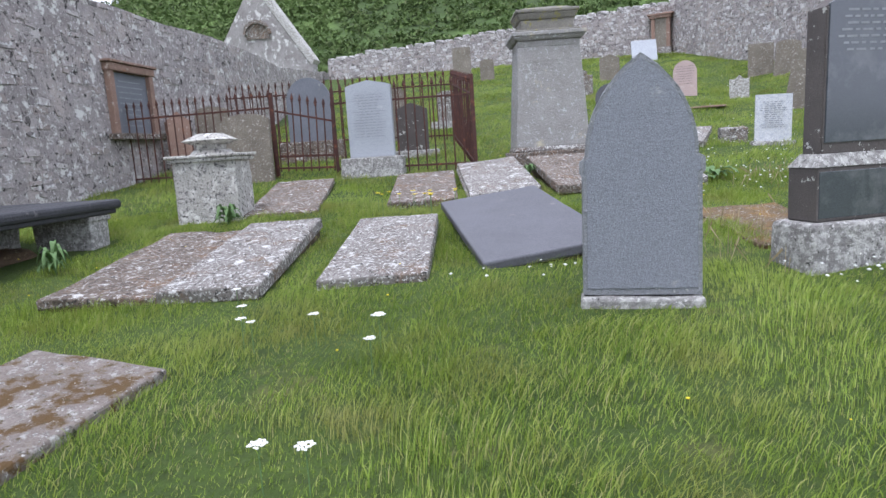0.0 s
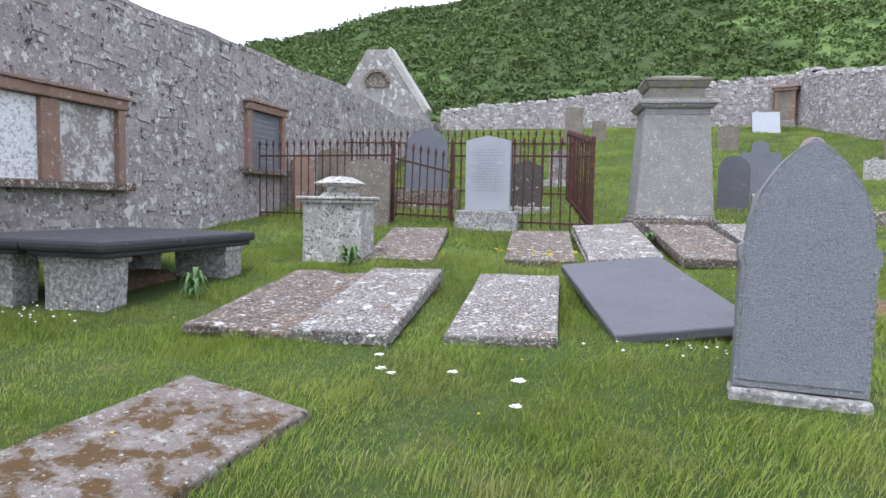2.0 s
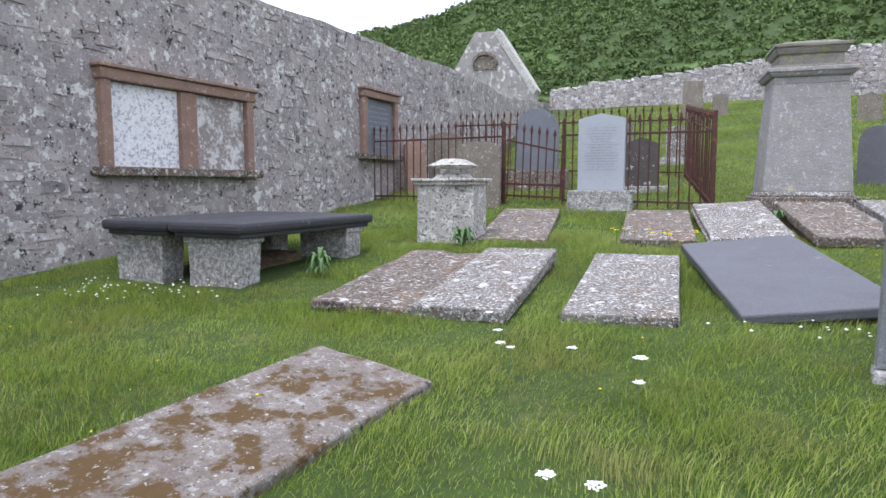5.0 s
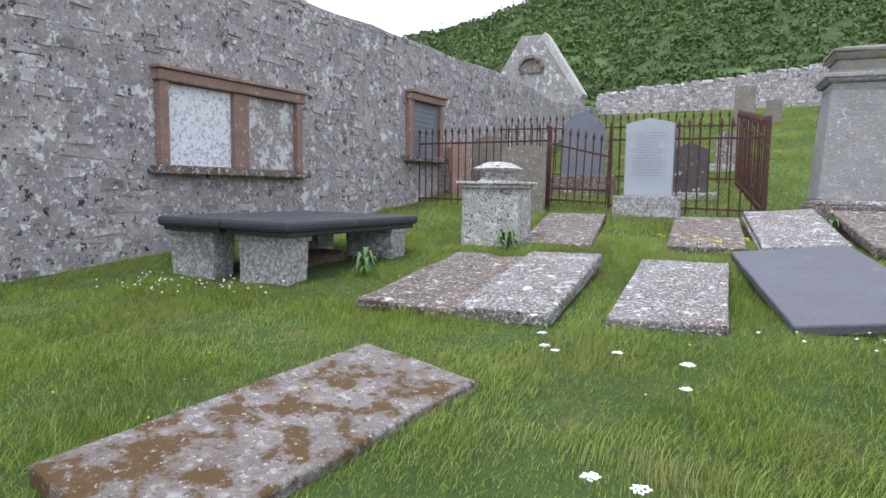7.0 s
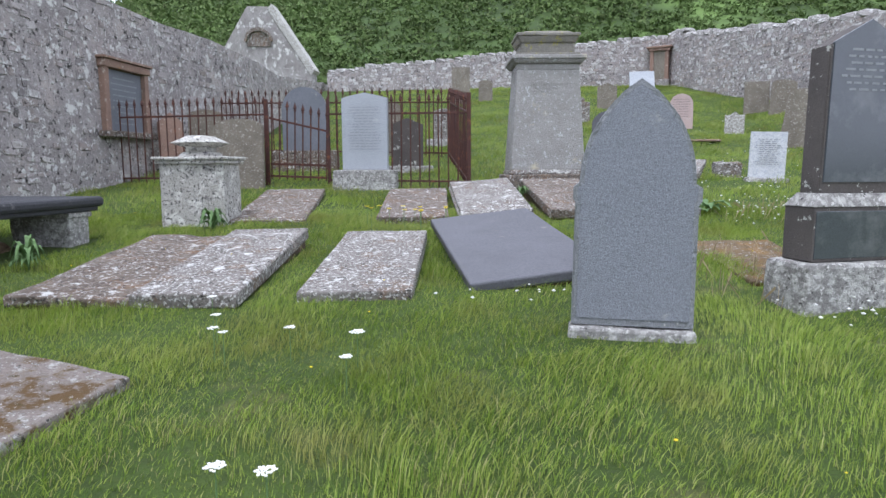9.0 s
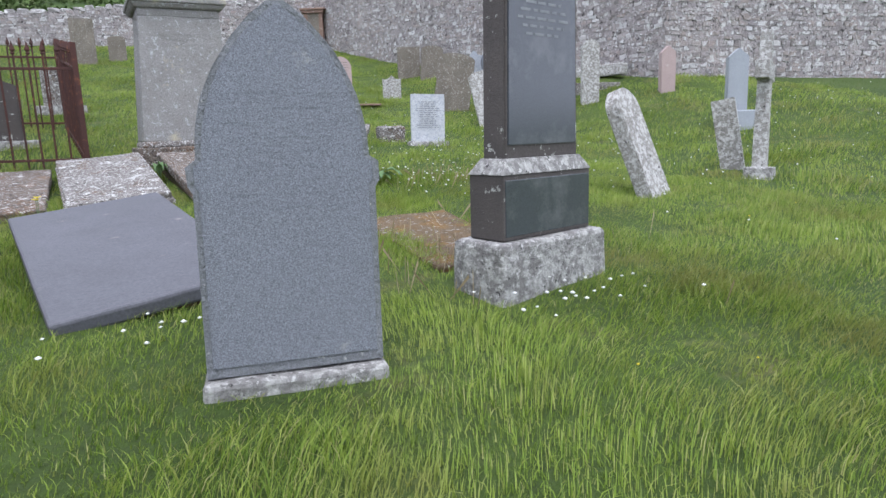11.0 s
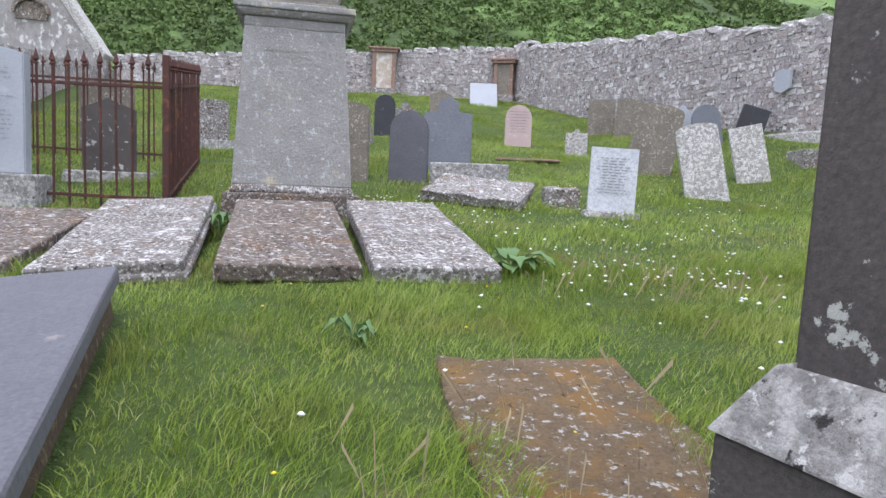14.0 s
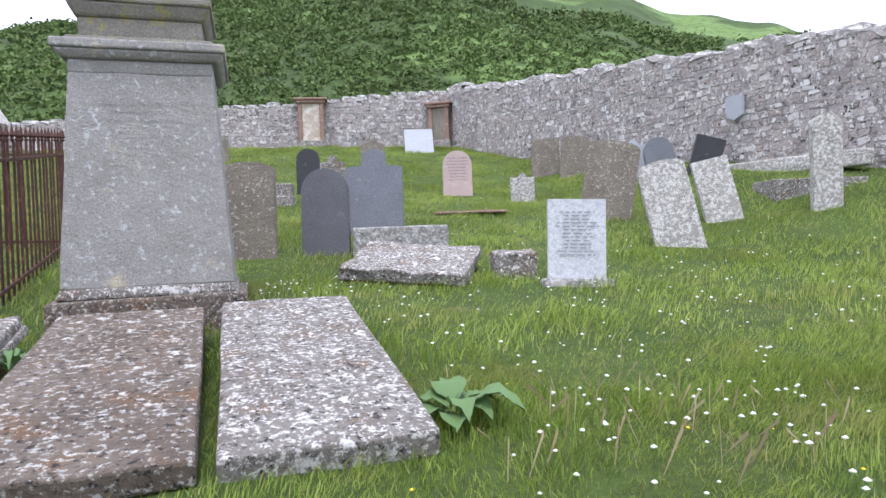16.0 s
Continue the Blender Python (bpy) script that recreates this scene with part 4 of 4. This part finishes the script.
def railing():
    ob = thing("iron_railing", Matrix.Identity(4), "rusted wrought iron railing with spear finials round a grave plot", "railing")
    shared = {}

    def piece(name, key, make, m, mat=M_RUST, parent=ob):
        if key not in shared:
            b = make()
            me = bpy.data.meshes.new(name)
            b.to_mesh(me)
            b.free()
            me.materials.append(mat)
            shared[key] = me
        o = new(name, shared[key])
        o.parent = parent
        o.matrix_world = m
        return o

    H = 1.46
    runs = [((-5.75, 14.1), (-2.72, 13.38)), ((-1.55, 13.1), (0.95, 12.5)), ((0.95, 12.5), (0.68, 16.6)), ((0.68, 16.6), (-5.1, 18.2))]
    for n_, ((xa, ya), (xb, yb)) in enumerate(runs):
        L = math.hypot(xb - xa, yb - ya)
        ang = math.atan2(yb - ya, xb - xa)
        za, zb = G(xa, ya), G(xb, yb)
        rise = math.atan2(zb - za, L)
        for hh, size in ((0.1, 0.035), (1.27, 0.035)):
            m = Matrix.Translation((xa, ya, za + hh)) @ Euler((0, -rise, ang)).to_matrix().to_4x4()
            piece("rail", ("rail", n_, hh), lambda: box(L, 0.03, size, L / 2, 0, 0, 0.004), m)
        step = 0.17 if n_ < 2 else 0.19
        k = 0
        while k * step < L:
            u = k * step / L
            x, y, z = xa + (xb - xa) * u, ya + (yb - ya) * u, za + (zb - za) * u
            j = 1.5 * noise.noise((x * 3, y * 3, 0))
            bar = piece("bar", "bar", lambda: bar_mesh(H), pose(x, y, z + 0.0, j, j, 0))
            f = piece("finial", "finial", finial_mesh, pose(x, y, z + H, j, j, math.degrees(ang)), parent=bar)
            k += 1
    for (x, y) in ((-2.72, 13.38), (-1.55, 13.1)):
        piece("post", "post", lambda: box(0.06, 0.06, 1.66, 0, 0, -0.1, 0.008), pose(x, y, G(x, y)))
    corner = (0.95, 12.5)
    piece("corner_post", "cpost", lambda: box(0.07, 0.07, 1.72, 0, 0, -0.1, 0.008), pose(*corner, G(*corner)))
    x, y = -2.68, 13.36
    gate = thing("iron_gate", pose(x, y, G(x, y) + 0.05, 0, 2, -14), "sagging rusted iron gate with spear finials", "gate")

    def gpiece(name, key, make, loc):
        o = piece(name, key, make, Matrix.Identity(4), parent=gate)
        o.matrix_parent_inverse = Matrix.Identity(4)
        o.matrix_basis = pose(*loc)
        return o

    for hh in (0.1, 0.32):
        gpiece("rail", ("grail", hh), lambda: box(1.12, 0.03, 0.04, 0.56, 0, 0, 0.004), (0, 0, hh))
    top = gpiece("rail", "gtop", lambda: box(1.18, 0.03, 0.035, 0.56, 0, 0, 0.004), (0, 0, 1.1))
    top.matrix_basis = pose(0, 0, 1.15, 0, 11, 0)
    for i in range(8):
        xx = 0.02 + i * 0.155
        hb = 1.32 - xx * 0.19
        gpiece("bar", ("gbar", i), lambda: bar_mesh(hb), (xx, 0, 0.06))
        gpiece("finial", "finial", finial_mesh, (xx, 0, 0.06 + hb))


railing()


# ---- grass and flowers ----
GX, GY = np.arange(-9, 32, 0.2), np.arange(-3, 34, 0.2)
GZ = np.array([[G(float(x), float(y)) for x in GX] for y in GY])
LUMP = np.array([[noise.noise((float(x) * 1.1, float(y) * 1.1, 12)) + 0.7 * noise.noise((float(x) * 2.3, float(y) * 2.3, 3)) for x in GX] for y in GY])


def lookup(table, x, y):
    i, j = (x - GX[0]) / 0.2, (y - GY[0]) / 0.2
    a, b = np.clip(i.astype(int), 0, len(GX) - 2), np.clip(j.astype(int), 0, len(GY) - 2)
    u, v = i - a, j - b
    return (table[b, a] * (1 - u) + table[b, a + 1] * u) * (1 - v) + (table[b + 1, a] * (1 - u) + table[b + 1, a + 1] * u) * v


def free_of_stones(x, y):
    ok = np.ones(len(x), bool)
    for fx, fy, w, l_, a in FEET:
        dx, dy = x - fx, y - fy
        u, v = dx * math.cos(a) + dy * math.sin(a), -dx * math.sin(a) + dy * math.cos(a)
        ok &= ~((abs(u) < w / 2) & (abs(v) < l_ / 2))
    church = CH_A.x + (y - CH_A.y) * math.tan(radians(CH_TURN))
    ok &= x > church + 0.03
    return ok


def inside_yard(x, y):
    right = np.where(y > 14.5, 13.8 - (y - 14.5) * 0.186, 13.8 + (14.5 - y) * 3.8)
    return (x < right - 0.1) & (y < 32.0 - np.maximum(0, x - 4.8) * 0.15)


def grass(name, label, x0, x1, y0, y1, density, tall, wide, seed, skip=None):
    rng = np.random.default_rng(seed)
    n_ = int((x1 - x0) * (y1 - y0) * density)
    x, y = rng.uniform(x0, x1, n_), rng.uniform(y0, y1, n_)
    keep = free_of_stones(x, y) & inside_yard(x, y)
    if skip:
        keep &= ~((x > skip[0]) & (x < skip[1]) & (y > skip[2]) & (y < skip[3]))
    lump = lookup(LUMP, x, y)
    keep &= rng.uniform(0, 1, n_) < np.maximum(0.55, 0.8 + 0.5 * lump)
    x, y, lump = x[keep], y[keep], lump[keep]
    n_ = len(x)
    z = lookup(GZ, x, y) - 0.01
    h = tall * (1 + 0.95 * lump) * rng.uniform(0.55, 1.3, n_)
    h = np.clip(h * (1 + 0.35 * np.sin(x * 13 + 3 * np.sin(y * 7)) * np.sin(y * 11 + 2 * np.sin(x * 9))), 0.03, 0.17)
    turn = rng.uniform(0, 2 * math.pi, n_)
    sweep = 3.0 * lookup(LUMP, x * 0.5 + 3, y * 0.5 + 2)
    bend = rng.uniform(0.2, 1.15, n_) * h
    mix = rng.uniform(0, 1, n_) < 0.55
    go = np.where(mix, sweep, rng.uniform(0, 2 * math.pi, n_))
    bx, by = np.cos(go) * bend, np.sin(go) * bend
    w = wide * rng.uniform(0.6, 1.3, n_) / 2
    wx, wy = np.cos(turn) * w, np.sin(turn) * w
    a = np.stack([x - wx, y - wy, z], 1)
    b = np.stack([x + wx, y + wy, z], 1)
    c = np.stack([x + wx * 0.75 + bx * 0.3, y + wy * 0.75 + by * 0.3, z + h * 0.6], 1)
    d = np.stack([x - wx * 0.75 + bx * 0.3, y - wy * 0.75 + by * 0.3, z + h * 0.6], 1)
    e = np.stack([x + bx, y + by, z + h], 1)
    vs = np.stack([a, b, c, d, e], 1).reshape(-1, 3)
    k = np.arange(n_)[:, None] * 5
    fs = np.stack([k + [0, 1, 2], k + [0, 2, 3], k + [3, 2, 4]], 1).reshape(-1, 3)
    return mesh_np(name, vs, fs, M_BLADE, label, "grass")


grass("grass_near", "lush tufted green churchyard grass", -6.8, 7.5, 1.6, 10.6, 3900, 0.062, 0.0045, 1)
grass("grass_far", "green churchyard grass up the slope", -6.8, 15.5, -1.0, 32.2, 800, 0.075, 0.009, 2, skip=(-6.8, 7.5, 1.6, 10.6))


def flecks(name, label, spots, mat, size, stalk, seed):
    """Small flower heads on the grass: little domes of petals."""
    rng = random.Random(seed)
    vs, fs = [], []
    for x, y in spots:
        z = G(x, y) + stalk * rng.uniform(0.7, 1.2)
        r = size * rng.uniform(0.6, 1.2)
        base = len(vs)
        vs.append((x, y, z + r * 0.6))
        for k in range(6):
            vs.append((x + r * math.cos(k * 1.047), y + r * math.sin(k * 1.047), z + rng.uniform(-0.2, 0.2) * r))
        vs.append((x, y, z - r * 0.6))
        for k in range(6):
            fs.append((base, base + 1 + k, base + 1 + (k + 1) % 6))
            fs.append((base + 7, base + 1 + (k + 1) % 6, base + 1 + k))
    return mesh_np(name, np.array(vs), np.array(fs), mat, label, "flowers")


rng = random.Random(21)
spots = [(rng.gauss(cx, sx), rng.gauss(cy, sy)) for cx, cy, sx, sy, n_ in ((4.9, 9.3, 0.6, 0.8, 110), (4.6, 11.6, 1.0, 0.8, 50), (7.4, 12.2, 1.6, 1.5, 80), (-4.7, 6.0, 0.6, 0.25, 60), (3.25, 5.3, 0.28, 0.1, 22), (12.0, 9.0, 2.5, 2.0, 140), (9, 17, 2.5, 3, 90), (5, 7.5, 1.5, 1.2, 25), (3.6, 13.0, 0.5, 0.3, 40), (0.95, 5.75, 0.4, 0.15, 14)) for _ in range(n_)]
flecks("clover_flowers", "small white clover and daisy heads in the grass", spots, M_PETAL, 0.014, 0.1, 3)
flecks("buttercups", "tiny yellow flowers scattered in the grass", [(rng.uniform(-5, 9), rng.uniform(3, 16)) for _ in range(120)], M_YELLOW, 0.009, 0.11, 4)


def umbel(x, y, size):
    ob = thing("yarrow_flower", pose(x, y, G(x, y)), "white flat-topped yarrow flower on a thin stem", "flower", "white flowers in the grass")
    st = bar_mesh(0.2)
    for v in st.verts:
        v.co.x *= 0.2
        v.co.y *= 0.2
    part("stem", st, M_LEAF, ob)
    r2 = random.Random(int(x * 1000))
    hd = bmesh.new()
    for k in range(26):
        a, r = k * 2.4, size * math.sqrt(k / 26)
        m = Matrix.Translation((r * math.cos(a), r * math.sin(a), 0.2 - r * r * 4 + r2.uniform(0, 0.008)))
        bmesh.ops.create_icosphere(hd, subdivisions=1, radius=size * 0.2, matrix=m @ Matrix.Diagonal((1, 1, 0.6, 1)))
    part("flower_head", hd, M_PETAL, ob, "cluster of white florets")


YARROW = [(-0.31, 3.29, 0.035), (-0.13, 3.25, 0.035), (-0.01, 4.67, 0.04), (-0.39, 4.74, 0.03), (-0.01, 4.24, 0.03), (-1.04, 5.39, 0.03), (-0.89, 5.02, 0.03), (-0.81, 4.74, 0.03), (-0.73, 4.66, 0.025)]
for x, y, r in YARROW:
    umbel(x, y, r)


def dandelions(cx, cy, n_):
    r2 = random.Random(6)
    for _ in range(n_):
        x, y = r2.gauss(cx, 0.3), r2.gauss(cy, 0.12)
        ob = thing("dandelion", pose(x, y, G(x, y)), "yellow dandelion-like flower among slabs", "flower", "yellow flowers between slabs")
        st = bar_mesh(0.24)
        for v in st.verts:
            v.co.x *= 0.2
            v.co.y *= 0.2
        part("stem", st, M_LEAF, ob)
        hd = bmesh.new()
        for k in range(12):
            a = k * 0.5236
            p = [hd.verts.new((0.006 * math.cos(a + b) if q == 0 else 0.034 * math.cos(a + b * 0.4), 0.006 * math.sin(a + b) if q == 0 else 0.034 * math.sin(a + b * 0.4), 0.24 + 0.012 * q)) for q, b in ((0, -0.3), (0, 0.3), (1, 0.5), (1, -0.5))]
            hd.faces.new(p)
        part("flower_head", hd, M_YELLOW, ob)


dandelions(0.07, 9.0, 13)


def leafy(name, x, y, n_, length, width, up, label, category, z=None):
    """A plant with broad drooping leaves, each its own mesh."""
    ob = thing(name, pose(x, y, G(x, y) if z is None else z), label, category)
    r2 = random.Random(int(x * 77 + y))
    for k in range(n_):
        a = k * 2.4 + r2.uniform(-0.3, 0.3)
        L, w = length * r2.uniform(0.7, 1.2), width * r2.uniform(0.7, 1.2)
        lift = up * r2.uniform(0.4, 1.2)
        b = bmesh.new()
        rows = []
        for i in range(7):
            u = i / 6
            c = Vector((math.cos(a), math.sin(a), 0)) * (L * (0.15 + u)) + Vector((0, 0, lift * math.sin(u * 2.2 + 0.5)))
            s_ = Vector((-math.sin(a), math.cos(a), 0)) * (w * 0.5 * math.sin(min(1, u + 0.08) * math.pi) ** 0.7 if 0 < i < 6 else 0.004)
            wav = 0.012 * math.sin(i * 2.3 + k)
            rows.append((b.verts.new(c - s_ + Vector((0, 0, wav + 0.015))), b.verts.new(c), b.verts.new(c + s_ + Vector((0, 0, 0.015 - wav)))))
        for p, q in zip(rows, rows[1:]):
            b.faces.new((p[0], p[1], q[1], q[0]))
            b.faces.new((p[1], p[2], q[2], q[1]))
        part("leaf", b, M_LEAF, ob, smooth_faces=True)
        st = bmesh.new()
        p0, p1 = Vector((0, 0, 0)), Vector((math.cos(a) * L * 0.2, math.sin(a) * L * 0.2, lift * 0.6))
        o = Vector((-math.sin(a), math.cos(a), 0)) * 0.006
        st.faces.new([st.verts.new(p) for p in (p0 - o, p0 + o, p1 + o, p1 - o)])
        part("stalk", st, M_LEAF, ob)


leafy("burdock_plant", 3.92, 9.75, 12, 0.26, 0.16, 0.14, "broad-leaved green burdock plant beside a slab", "plant")
leafy("dock_plant", 2.62, 8.2, 6, 0.13, 0.06, 0.12, "small dock weed in the grass", "plant")
leafy("weed_plant", -3.3, 7.1, 24, 0.12, 0.05, 0.26, "tall leafy weed beside the table tomb", "plant")
leafy("weed_plant", -2.3, 9.1, 22, 0.15, 0.06, 0.22, "leafy thistle weed before the pedestal tomb", "plant")
leafy("fern_tuft", 1.68, 11.0, 9, 0.12, 0.06, 0.14, "small green weed between slabs", "plant", z=0.85)
leafy("nettle_plant", 2.2, 2.7, 14, 0.18, 0.07, 0.3, "clump of green nettle leaves", "plant")


def stalks():
    r2 = np.random.default_rng(9)
    n_ = 520
    x = np.concatenate([r2.normal(4.9, 0.5, 260), r2.normal(2.7, 0.4, 90), r2.normal(3.4, 0.5, 170)])
    y = np.concatenate([r2.normal(9.2, 0.5, 260), r2.normal(6.0, 0.3, 90), r2.normal(6.7, 0.6, 170)])
    z = lookup(GZ, x, y)
    h = r2.uniform(0.1, 0.22, n_)
    dx, dy = r2.normal(0, 0.06, n_), r2.normal(0, 0.06, n_)
    vs = np.stack([np.stack([x - 0.002, y, z], 1), np.stack([x + 0.002, y, z], 1), np.stack([x + dx + 0.002, y + dy, z + h * 0.85], 1), np.stack([x + dx - 0.003, y + dy, z + h], 1)], 1).reshape(-1, 3)
    fs = (np.arange(0, n_, 3)[:, None] * 4 + np.array([0, 1, 2, 3])[None])
    mesh_np("dry_grass", vs, fs, M_STRAW, "dry straw-coloured grass stalks", "grass")


stalks()
